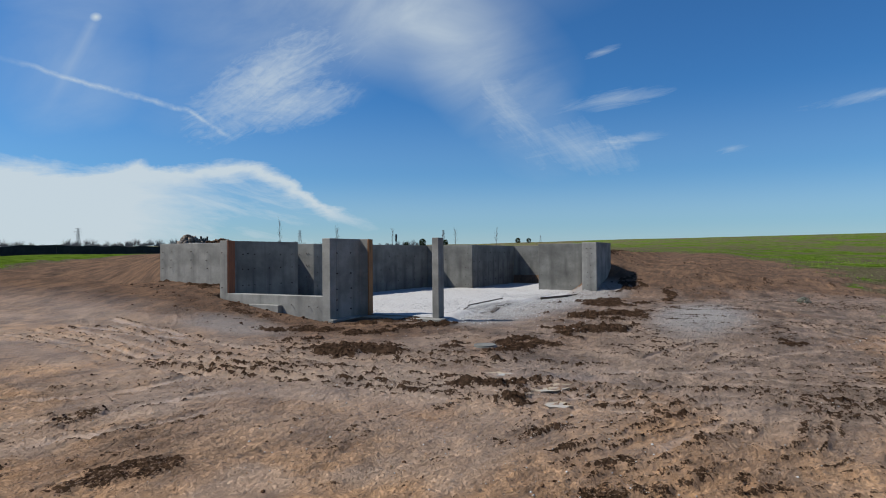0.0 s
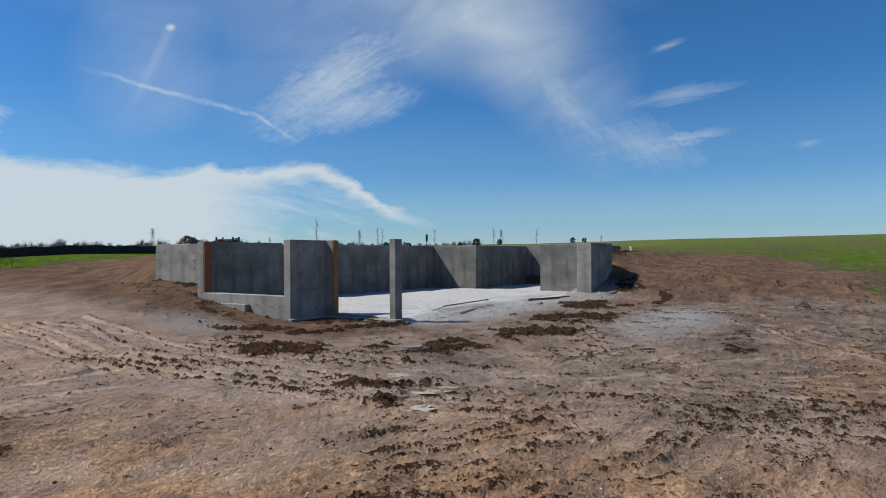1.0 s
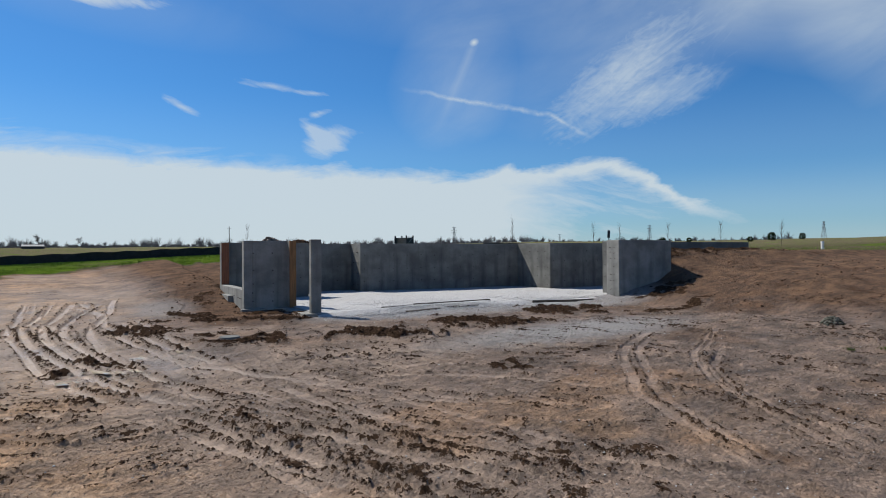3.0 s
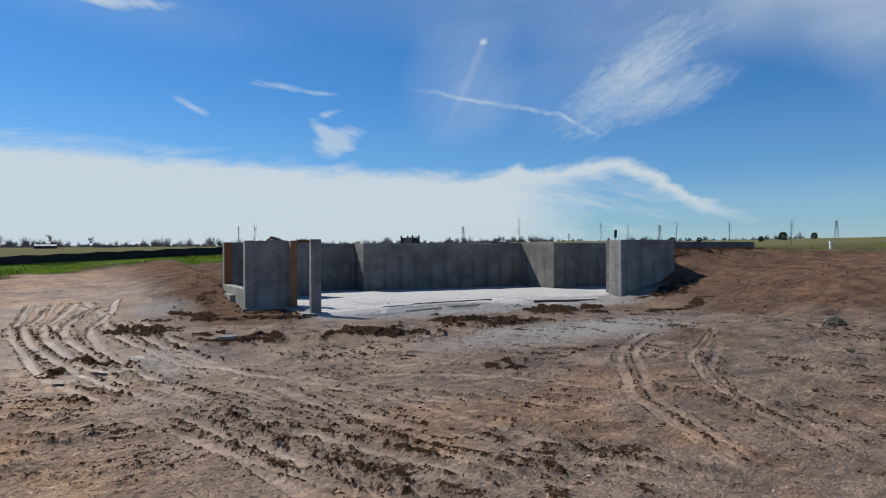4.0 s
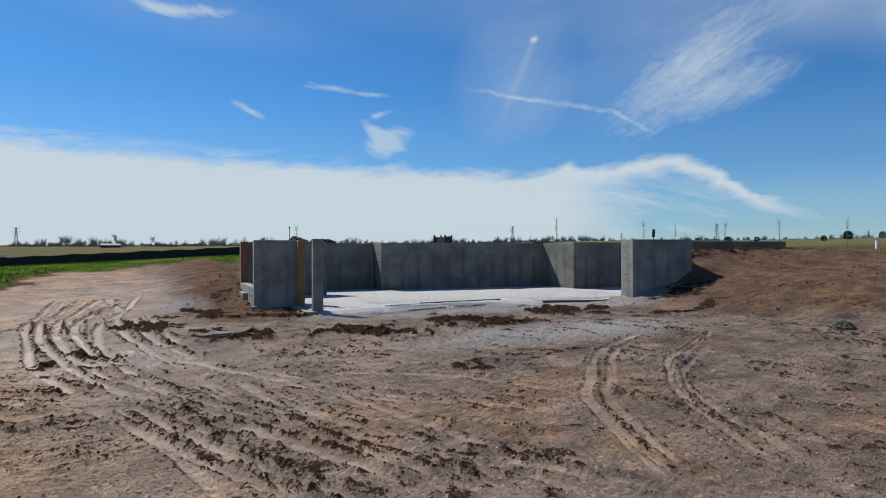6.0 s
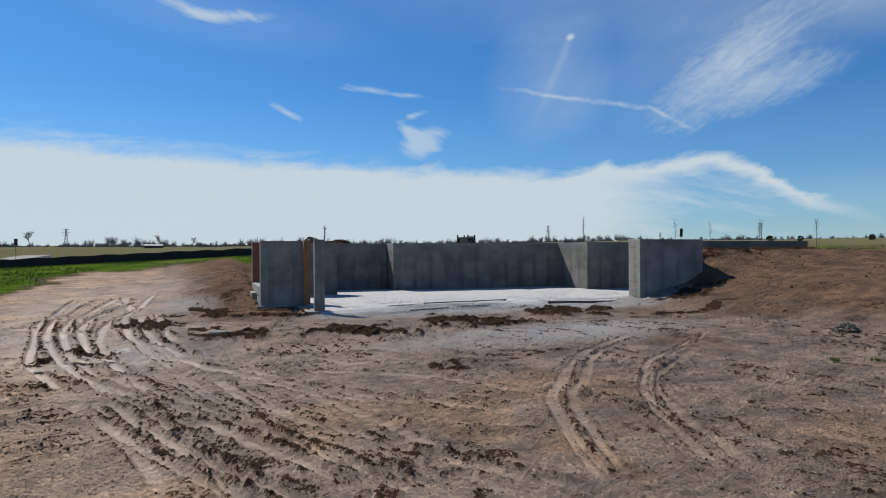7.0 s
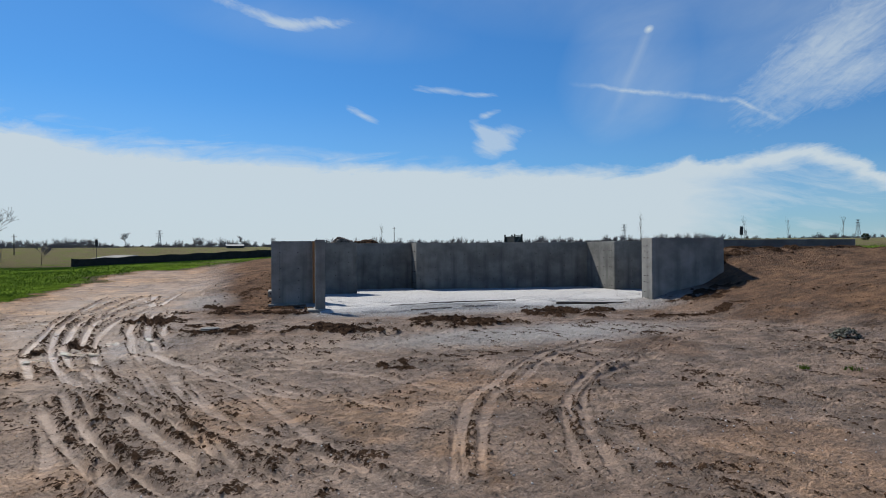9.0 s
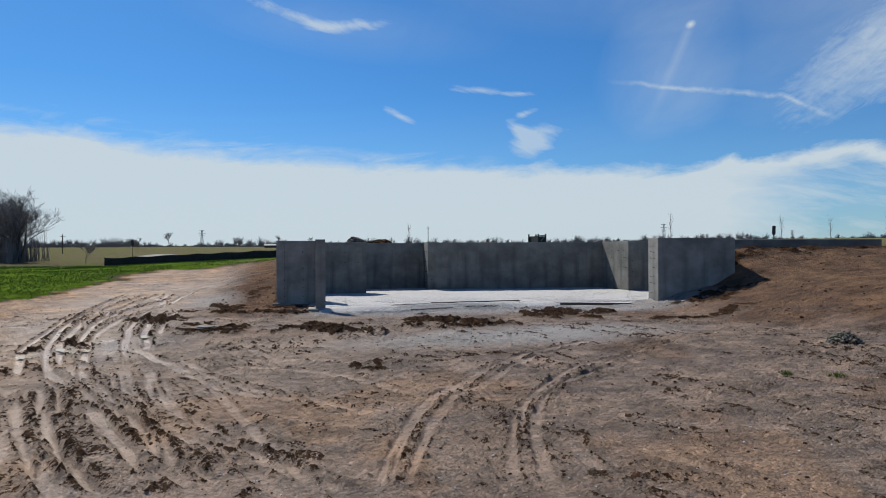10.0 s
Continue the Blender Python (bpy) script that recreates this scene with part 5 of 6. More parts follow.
def build_soil_crumbs():
    """Small crumbs of the same soil, which take its colours."""
    rng = np.random.default_rng(25)
    x, y = rng.uniform(-12.3, 10.4, 420000), rng.uniform(-15.9, 1.0, 420000)
    inside = (x > -2.2) & (x < 13.6) & (y > -0.5)
    patch = fbm(x * 1.1, y * 1.1, 3, 27)
    w = (0.02 + 0.40 * np.clip((patch - 0.44) * 3, 0, 1) * (1 - 0.6 * smooth(-1.0, 2.0, x)) + 0.5 * field_at(GFIELDS["clod"], x, y)) * (1 - 0.9 * field_at(GFIELDS["pack"], x, y)) * (0.45 + 0.55 * smooth(-2.0, -6.0, y))
    keep = (rng.uniform(0, 1, len(x)) < w) & ~inside & (np.hypot(x - DRAIN[0], y - DRAIN[1]) > 0.4)
    x, y = x[keep], y[keep]
    n = len(x)
    size = 0.010 + 0.026 * rng.uniform(0, 1, n) ** 2.6
    z = field_at(GZ, x, y) + size * 0.08
    octa = np.array([(1, 0, 0), (0, 1, 0), (-1, 0, 0), (0, -1, 0), (0, 0, 1), (0, 0, -1)], float)
    tri = np.array([(0, 1, 4), (1, 2, 4), (2, 3, 4), (3, 0, 4), (1, 0, 5), (2, 1, 5), (3, 2, 5), (0, 3, 5)])
    v = octa[None] * rng.uniform(0.55, 1.25, (n, 6, 1)) * np.array([1, 1, 0.55])
    t = rng.uniform(0, math.tau, n)
    c, s = np.cos(t)[:, None], np.sin(t)[:, None]
    v = np.stack([v[..., 0] * c - v[..., 1] * s, v[..., 0] * s + v[..., 1] * c, v[..., 2]], -1)
    v = v * size[:, None, None] * 0.62 + np.stack([x, y, z], -1)[:, None]
    f = (tri[None] + 6 * np.arange(n)[:, None, None]).reshape(-1, 3)
    me = bpy.data.meshes.new("soil_crumbs")
    me.vertices.add(6 * n)
    me.vertices.foreach_set("co", v.astype(np.float32).ravel())
    me.loops.add(f.size)
    me.loops.foreach_set("vertex_index", f.astype(np.int32).ravel())
    me.polygons.add(len(f))
    me.polygons.foreach_set("loop_start", np.arange(0, f.size, 3, dtype=np.int32))
    me.update(calc_edges=True)
    for name in ("tan", "grey", "crumb", "clod"):
        me.attributes.new(name, "FLOAT", "POINT").data.foreach_set("value", np.repeat(field_at(GFIELDS[name], x, y), 6).astype(np.float32))
    me.materials.append(GROUND)
    tagged(new("soil_crumbs", me), "small crumbs of dry clay strewn between the tracks", "crumbs", kind="stuff")


def build_crumbs():
    rng = np.random.default_rng(9)
    x, y = rng.uniform(-12, 11.5, 26000), rng.uniform(-15.5, 0.2, 26000)
    patch = fbm(x * 0.5, y * 0.5, 3, 77)
    near = np.exp(-((y + 0.9) / 1.5) ** 2) * (x > -0.5)
    keep = rng.uniform(0, 1, len(x)) < 0.04 + 0.5 * np.clip(patch - 0.5, 0, 1) * 2 + 0.6 * near
    x, y = x[keep], y[keep]
    size = 0.010 + 0.022 * rng.uniform(0, 1, len(x)) ** 2.5
    scatter_lumps("limestone_crumbs", x, y, field_at(GZ, x, y) + size * 0.2, size, GRAVEL, 10, 0.7, "scattered pale limestone crumbs trodden into the clay", category="stones")
    # gravel spilt over the front edge
    x, y = rng.uniform(-0.6, 11.0, 16000), rng.uniform(-2.6, 0.9, 16000)
    keep = rng.uniform(0, 1, len(x)) < smooth(-2.4, 0.1, y + 1.6 * (fbm(x * 0.6, y * 0.6, 3, 88) - 0.5))
    keep &= ~((x < -0.05) & (y > -0.3))
    x, y = x[keep], y[keep]
    size = 0.018 + 0.03 * rng.uniform(0, 1, len(x)) ** 2
    scatter_lumps("spilt_gravel", x, y, np.maximum(field_at(GZ, x, y), 0.085 * smooth(-0.2, 0.5, y)) + size * 0.15, size, GRAVEL, 13, 0.7, "loose pale gravel spilt over the front edge of the floor", category="gravel")
    # coarse stones of the floor
    x, y = rng.uniform(-0.2, 13.4, 9000), rng.uniform(-0.1, 8.2, 9000)
    y = -0.1 + (y + 0.1) * rng.uniform(0.05, 1, 9000) ** 2
    keep = (y > 0.35 - 0.5 * (x > 8)) & ~((x < 1.7) & (y > 6.8)) & (y < 8.0)
    x, y = x[keep], y[keep]
    size = 0.018 + 0.022 * rng.uniform(0, 1, len(x)) ** 2
    scatter_lumps("gravel_stones", x, y, np.full(len(x), 0.115) + rng.uniform(-0.01, 0.012, len(x)), size, GRAVEL, 12, 0.75, "coarse pale crushed stone lying on the floor", category="gravel")


def build_grass():
    rng = np.random.default_rng(15)
    x = np.concatenate([rng.uniform(-34, 3, 90000), rng.uniform(13, 48, 40000)])
    y = np.concatenate([rng.uniform(0, 40, 90000), rng.uniform(-22, 24, 40000)])
    g = field_at(GFIELDS["grass"], x, y)
    patch = fbm(x * 0.35, y * 0.35, 4, 19)
    keep = rng.uniform(0, 1, len(x)) < np.clip(g - 0.35, 0, 1) * np.clip((patch - 0.36) * 4, 0.03, 1)
    x, y = x[keep], y[keep]
    z = field_at(GZ, x, y)
    n = len(x)
    h, t = rng.uniform(0.03, 0.09, n), rng.uniform(0, math.tau, n)
    wdt = rng.uniform(0.02, 0.05, n)
    dx, dy = np.cos(t) * wdt, np.sin(t) * wdt
    lean = rng.uniform(-0.05, 0.05, (n, 2))
    v = np.stack([np.stack([x - dx, y - dy, z - 0.01], -1), np.stack([x + dx, y + dy, z - 0.01], -1), np.stack([x + lean[:, 0], y + lean[:, 1], z + h], -1)], 1)
    f = np.arange(3 * n).reshape(-1, 3)
    me = bpy.data.meshes.new("young_grass")
    me.vertices.add(3 * n)
    me.vertices.foreach_set("co", v.astype(np.float32).ravel())
    me.loops.add(f.size)
    me.loops.foreach_set("vertex_index", f.astype(np.int32).ravel())
    me.polygons.add(n)
    me.polygons.foreach_set("loop_start", np.arange(0, f.size, 3, dtype=np.int32))
    me.update(calc_edges=True)
    me.materials.append(GRASS)
    tagged(new("young_grass", me), "short fresh green grass blades in patches", "grass", kind="stuff")


build_clods()
build_soil_crumbs()
build_crumbs()
build_grass()


# ---- spoil heaps behind the walls ----
def spoil_heap(x, y, a, b, height, turn, seed, mat, label):
    rng = np.random.default_rng(seed)
    n = int(1100 * a * b) + 120
    t, r = rng.uniform(0, math.tau, n), rng.uniform(0, 1, n) ** 0.6
    u, v = np.cos(t) * r, np.sin(t) * r
    c, s = math.cos(radians(turn)), math.sin(radians(turn))
    px, py = x + u * a * c - v * b * s, y + u * a * s + v * b * c
    lump = 0.6 + 0.8 * fbm(px * 1.1, py * 1.1, 3, seed)
    pz = field_at(GZ, px, py) + np.clip(1 - r**1.6, 0, 1) * height * lump
    size = 0.06 + 0.17 * rng.uniform(0, 1, n) ** 2.5
    body = scatter_lumps("spoil_heap", px, py, pz, size, mat, seed, 0.75, label, "stuff", "spoil heap")
    # solid core under the clods
    bm = bmesh.new()
    ring, top = 18, None
    rows = []
    for k, (rr, hh) in enumerate(((1.0, -0.05), (0.7, 0.45), (0.35, 0.8))):
        row = []
        for i in range(ring):
            an = math.tau * i / ring
            w = 1 + 0.18 * noise.noise((math.cos(an) * 2 + seed, math.sin(an) * 2, k))
            qx, qy = x + (math.cos(an) * rr * a * c - math.sin(an) * rr * b * s) * w, y + (math.cos(an) * rr * a * s + math.sin(an) * rr * b * c) * w
            row.append(bm.verts.new((qx, qy, ground_z(qx, qy) + hh * height * w * 0.85)))
        rows.append(row)
    top = bm.verts.new((x, y, ground_z(x, y) + height * 0.85))
    for lo, hi in zip(rows, rows[1:]):
        for i in range(ring):
            bm.faces.new((lo[i], lo[(i + 1) % ring], hi[(i + 1) % ring], hi[i]))
    for i in range(ring):
        bm.faces.new((rows[-1][i], rows[-1][(i + 1) % ring], top))
    part("core", bm, mat, body)
    return body


RUBBLE = island_material("pale_clay_rubble", (0.10, 0.08, 0.065), (0.30, 0.26, 0.22))
spoil_heap(1.35, 12.5, 1.2, 0.6, 0.62, 10, 101, RUBBLE, "pale heap of dug rubble behind the rear wall")
spoil_heap(2.7, 12.2, 1.3, 0.7, 0.55, -5, 102, CLODS, "brown clod heap on the backfill behind the wall")
spoil_heap(4.1, 11.3, 1.2, 0.6, 0.5, 5, 103, CLODS, "dark clod heap beside the rear wall")
spoil_heap(6.2, 11.0, 0.9, 0.5, 0.4, 0, 104, CLODS, "small dark clod heap on the backfill")


# ---- form ties ----
def tie_mesh(length, radius):
    me = bpy.data.meshes.new("form_tie")
    bm = rod((0, 0, -0.02), (0, 0, length * 0.7), radius, radius * 0.9, 5)
    add_rod(bm, (0, 0, length * 0.68), (0.012, 0, length), radius * 1.9, radius * 1.7, 5)
    bm.to_mesh(me), bm.free()
    me.materials.append(STEEL)
    return me


TIE = tie_mesh(0.06, 0.008)
TIE_SHORT = tie_mesh(0.03, 0.013)


def ties(owner, start, along, normal, columns, rows, mesh=None, seed=1):
    """Snapped form ties: columns are distances along the wall, rows are heights."""
    rng = random.Random(seed)
    q = Vector(normal).to_track_quat("Z", "X")
    for u in columns:
        for h in rows:
            if rng.random() < 0.08:
                continue
            ob = new("form_tie", mesh or TIE)
            ob.parent = owner
            p = Vector(start) + Vector(along) * (u + rng.uniform(-0.02, 0.02))
            droop = Euler((rng.uniform(-0.35, 0.35), rng.uniform(-0.35, 0.35), rng.uniform(0, 6)))
            ob.matrix_local = Matrix.Translation((p.x, p.y, h + rng.uniform(-0.02, 0.02))) @ (q @ droop.to_quaternion()).to_matrix().to_4x4()


LEVELS = (0.35, 0.85, 1.4, 1.95)
ties(wing, (-0.65, 7.3, 0), (0, 1, 0), (-1, 0, 0), (1.0, 1.95, 2.75, 3.8, 4.25), (1.5, 1.8, 2.1), seed=2)
ties(west, (-2.08, 6.77, 0), (0, 1, 0), (-1, 0, 0), (0.2,), (0.95, 1.5, 2.05), seed=3)
ties(west, (-2.08, 3.0, 0), (0, 1, 0), (-1, 0, 0), (0.15, 0.45, 1.15), (0.45,), seed=4)
ties(front_r, (10.9, -1.88, 0), (0, 1, 0), (-1, 0, 0), (0.22, 0.40), (0.3, 0.55, 0.85, 1.12, 1.4, 1.7, 1.95, 2.15), seed=5)
ties(cross, (13.56, -1.23, 0), (0, 1, 0), (-1, 0, 0), (0.5, 1.25, 2.0, 2.7), LEVELS, seed=6)
ties(north_c, (13.65, 5.4, 0), (0, 1, 0), (-1, 0, 0), (0.22, 0.38, 0.95, 1.6), (0.3, 0.75, 1.2, 1.65, 2.0), seed=7)
ties(north_b, (4.71, 8.83, 0), (0, 1, 0), (-1, 0, 0), (0.25, 0.4, 0.8), (0.45, 1.0, 1.5, 2.0), TIE_SHORT, seed=8)
ties(inner, (-1.7, 7.0, 0), (1, 0, 0), (0, -1, 0), (0.5, 0.75, 1.05, 1.75, 2.3, 2.9), (0.95, 1.5, 2.0), TIE_SHORT, seed=9)
ties(north_a, (-1.0, 10.065, 0), (1, 0, 0), (0, -1, 0), (0.5, 1.25, 2.0, 2.75, 3.5, 4.25, 5.0), (0.6, 1.3, 1.9), TIE_SHORT, seed=10)
ties(north_b, (4.71, 8.83, 0), (0.997, -0.0766, 0), (0, -1, 0), [0.75 * k + 0.2 for k in range(12)], (0.6, 1.2, 1.85), TIE_SHORT, seed=11)
ties(north_c, (13.65, 5.4, 0), (1, 0, 0), (0, -1, 0), [0.75 * k + 0.2 for k in range(8)], (0.5, 1.0, 1.5, 2.0), TIE_SHORT, seed=12)
ties(panel, (-2.0, 2.715, 0), (1, 0, 0), (0, -1, 0), (0.22, 0.9), (0.35, 0.65, 0.95, 1.4, 2.0), TIE_SHORT, seed=13)


# ---- things round the foundation ----
def edge_board(a, b, z, height=0.11, thick=0.035, label="dark board added on edge as the shadow line of the gravel rim"):
    d = Vector((b[0] - a[0], b[1] - a[1], 0))
    ob = mesh_object("dark_rim_board", soften(box(0, d.length, -thick / 2, thick / 2, 0, height), 0.006), PLANK)
    ob.matrix_world = pose(a[0], a[1], z, 0, random.Random(a[0]).uniform(-0.6, 0.6), math.degrees(math.atan2(d.y, d.x)))
    return tagged(ob, label, "board", "form boards")


# boards on edge, added to draw the dark shadow line under the gravel lip
edge_board((2.0, 0.42), (3.4, 0.85), 0.03)
edge_board((3.5, 0.95), (6.9, 1.0), 0.04)
edge_board((8.0, -0.25), (10.85, -1.35), 0.05, 0.09)
edge_board((2.6, -0.35), (4.1, 0.05), -0.02, 0.06, 0.14, "dark wooden plank lying flat in the mud")
edge_board((4.6, 0.35), (5.9, 0.3), 0.0, 0.05, 0.14, "dark wooden plank lying flat in the mud")


def manhole(x, y, label):
    z = ground_z(x, y)
    ob = empty("drain_cover", (x, y, z - 0.115))
    ring = bmesh.new()
    bmesh.ops.create_cone(ring, cap_ends=True, segments=28, radius1=0.29, radius2=0.275, depth=0.16)
    bmesh.ops.translate(ring, verts=ring.verts, vec=(0, 0, 0.04))
    part("riser", soften(ring, 0.008), CONCRETE_SHADE_TONE, ob)
    lid = bmesh.new()
    bmesh.ops.create_cone(lid, cap_ends=True, segments=28, radius1=0.25, radius2=0.245, depth=0.035)
    bmesh.ops.translate(lid, verts=lid.verts, vec=(0, 0, 0.138))
    part("lid", soften(lid, 0.006), CONCRETE_SHADE_TONE, ob, "dull grey round lid")
    return tagged(ob, label, "drain cover")


manhole(*DRAIN, "round grey drain cover standing proud of the mud")


def rubble_lump():
    """A low grey clump of broken rubble with dry weeds."""
    rng = np.random.default_rng(33)
    n = 210
    t, r = rng.uniform(0, math.tau, n), rng.uniform(0, 1, n) ** 0.7
    x, y = 10.65 + np.cos(t) * r * 0.42, -9.75 + np.sin(t) * r * 0.24
    z = field_at(GZ, x, y) + (1 - r**2) * 0.17
    stone = island_material("grey_rubble", (0.05, 0.055, 0.04), (0.20, 0.195, 0.165))
    scatter_lumps("rubble_clump", x, y, z, 0.03 + 0.05 * rng.uniform(0, 1, n), stone, 34, 0.8, "grey clump of broken rubble lying on the clay", "", "rubble")


rubble_lump()


def weed(x, y, r, seed):
    rng = random.Random(seed)
    bm = bmesh.new()
    for _ in range(60):
        a, d = rng.uniform(0, math.tau), rng.uniform(0, r)
        px, py = math.cos(a) * d, math.sin(a) * d
        h, w = rng.uniform(0.03, 0.09), 0.008
        vs = [bm.verts.new(p) for p in ((px - w, py, -0.01), (px + w, py, -0.01), (px + rng.uniform(-0.04, 0.04), py + rng.uniform(-0.04, 0.04), h))]
        bm.faces.new(vs)
    ob = mesh_object("weed_tuft", bm, GRASS)
    ob.location = (x, y, ground_z(x, y) + 0.01)
    return tagged(ob, "small green weed tuft on bare clay", "weed", "weed tufts")


weed(7.55, -11.7, 0.12, 1), weed(8.2, -12.1, 0.16, 2)


def stand_pipe():
    x, y = 33.95, 2.85
    ob = empty("stand_pipe", (x, y, ground_z(x, y)))
    part("pipe", rod((0, 0, -0.05), (0, 0, 0.42), 0.09, 0.09, 16), PIPE_WHITE, ob)
    part("cap", rod((0, 0, 0.40), (0, 0, 0.52), 0.11, 0.105, 16), PIPE_WHITE, ob)
    tagged(ob, "white capped plastic stand pipe in rough ground", "pipe")


stand_pipe()


def marker_board(x, y, top, lean, label):
    z = ground_z(x, y)
    ob = empty("marker_board", (x, y, z))
    ob.rotation_euler = (0, radians(lean), 0)
    h = top - z
    part("post", rod((0, 0, -0.1), (0, 0, h), 0.03, 0.03, 6), DARK_PAINT, ob)
    part("board", soften(box(-0.17, 0.17, -0.02, 0.02, h - 0.75, h), 0.01), DARK_PAINT, ob, "small dark upright board")
    return tagged(ob, label, "sign")


marker_board(37.2, 24.7, 4.0, 4, "dark narrow board on a leaning thin post")
marker_board(-23.2, 58.9, 3.6, 0, "dark narrow board on a thin post in the field")


def stake_trailer():
    """A small dark trailer with upright corner stakes, seen from behind."""
    x, y = 18.98, 32.7
    ob = empty("stake_trailer", (x, y, ground_z(x, y)), 10)
    body = bmesh.new()
    add_box(body, -0.34, 0.34, -0.9, 0.9, 0.45, 0.55)
    add_box(body, -0.34, -0.30, -0.9, 0.9, 0.55, 1.22), add_box(body, 0.30, 0.34, -0.9, 0.9, 0.55, 1.22)
    add_box(body, -0.30, 0.30, -0.9, -0.85, 0.55, 1.18), add_box(body, -0.30, 0.30, 0.85, 0.9, 0.55, 1.18)
    part("bed", body, DARK_PAINT, ob)
    for sx in (-0.38, 0.38):
        for sy in (-0.88, 0.88):
            part("stake", soften(box(sx - 0.06, sx + 0.06, sy - 0.05, sy + 0.05, 0.4, 1.42), 0.01), DARK_PAINT, ob)
        wheel = part("wheel", rod((sx * 1.05, 0, 0.3), (sx * 1.25, 0, 0.3), 0.3, 0.3, 18), BLACK_CLOTH, ob)
    part("rail", box(-0.34, 0.34, -0.9, -0.86, 1.24, 1.30), DARK_PAINT, ob)
    part("brace", rod((-0.32, -0.92, 0.6), (0.32, -0.92, 1.2), 0.02, 0.025, 6), GALVANISED, ob)
    tagged(ob, "small dark trailer with upright stakes on the backfill", "trailer")


stake_trailer()


# ---- silt fence ----
def silt_fence(points, height, label):
    """Black fabric hung on wooden stakes, sagging a little between them."""
    line = curve_points(points, 0.5)
    owner = empty("silt_fence", (0, 0, 0))
    bm = bmesh.new()
    prev = None
    for i, (x, y) in enumerate(line):
        z = ground_z(x, y)
        sag = 0.07 * math.sin(i * math.pi / 5) ** 2 + 0.05 * noise.noise((x * 0.6, y * 0.6, 0))
        off = 0.05 * noise.noise((x * 1.7, y * 1.7, 4))
        col = [bm.verts.new((x, y + off, z - 0.08)), bm.verts.new((x, y + off * 2.2, z + height * 0.5)), bm.verts.new((x, y + off * 0.6, z + height - sag))]
        back = [bm.verts.new((v.co.x, v.co.y + 0.012, v.co.z)) for v in col]
        if prev:
            for a, b in ((0, 1), (1, 2)):
                bm.faces.new((prev[0][a], col[a], col[b], prev[0][b]))
                bm.faces.new((prev[1][b], back[b], back[a], prev[1][a]))
            bm.faces.new((prev[0][2], col[2], back[2], prev[1][2]))
        prev = (col, back)
        if i % 5 == 0:
            part("stake", box(x - 0.02, x + 0.02, y + 0.03, y + 0.07, z - 0.2, z + height + 0.06), PLANK, owner)
    part("fabric", bm, BLACK_CLOTH, owner)
    return tagged(owner, label, "fence")


silt_fence([(-19.0, 36.4), (-12.0, 36.6), (-4.0, 36.8), (4.0, 37.2), (14.0, 38.0), (26.0, 39.5)], 0.7, "long low black fabric silt fence on wooden stakes")
silt_fence([(60.5, 81.0), (66.0, 76.8), (71.0, 73.0), (76.0, 68.5)], 1.0, "far black fabric silt fence across the rising ground")


# ---- bare trees ----
def grow(bm, rng, base, way, length, radius, level, twigs, spread=0.6, finest=0.02):
    steps = 3 if level < 2 else 2
    p, d, r = Vector(base), Vector(way).normalized(), radius
    for k in range(steps):
        d = (d + Vector((rng.uniform(-1, 1), rng.uniform(-1, 1), rng.uniform(-0.3, 0.7))) * 0.16).normalized()
        q = p + d * length / steps
        r2 = max(r * 0.78, finest)
        add_rod(bm if level < 2 else twigs, p, q, r, r2, 5 if level < 2 else 3)
        p, r = q, r2
        if level < 4 and (k > 0 or level > 0):
            for _ in range(2 if level < 3 else 1 + (rng.random() < 0.5)):
                side = Vector((rng.uniform(-1, 1), rng.uniform(-1, 1), rng.uniform(-0.1, 0.8)))
                grow(bm, rng, p, d * (1 - spread) + side * spread, length * rng.uniform(0.48, 0.72), r * 0.62, level + 1, twigs, spread, finest)


def bare_tree(name, height, seed, label, group="", trunks=1, finest=0.02):
    rng = random.Random(seed)
    ob = empty(name)
    wood, twigs = bmesh.new(), bmesh.new()
    for _ in range(trunks):
        lean = Vector((rng.uniform(-0.18, 0.18), rng.uniform(-0.18, 0.18), 1))
        grow(wood, rng, (rng.uniform(-0.4, 0.4) * (trunks > 1), rng.uniform(-0.4, 0.4) * (trunks > 1), -0.2), lean, height * 0.48, height * 0.020, 0, twigs, 0.6, finest)
    part("trunk", wood, BARK, ob)
    part("crown", twigs, HAZED_TWIGS, ob, "fine leafless branches")
    return tagged(ob, label, "tree", group)


def stand(ob, x, y, scale=1.0, turn=0.0, sink=0.1):
    ob.matrix_world = Matrix.Translation((x, y, ground_z(x, y) - sink)) @ Matrix.Rotation(radians(turn), 4, "Z") @ Matrix.Scale(scale, 4)
    return ob


GROVE = "bare trees of the grove"
grove_trees = [bare_tree("bare_tree", 15, 40 + k, "tall leafless grey-brown tree in a dense grove", GROVE, 3, 0.035) for k in range(3)]
rng = random.Random(77)
for k in range(26):
    x, y = -71 - 1.6 * k + rng.uniform(-1.5, 1.5), 138 + rng.uniform(-7, 14) + k * 0.5
    src = grove_trees[k % 3]
    m = Matrix.Translation((x, y, ground_z(x, y) - 0.2)) @ Matrix.Rotation(rng.uniform(0, 6), 4, "Z") @ Matrix.Scale(rng.uniform(0.75, 1.12), 4)
    if k < 3:
        src.matrix_world = m
    else:
        copy_thing(src, m).scale = m.to_scale()


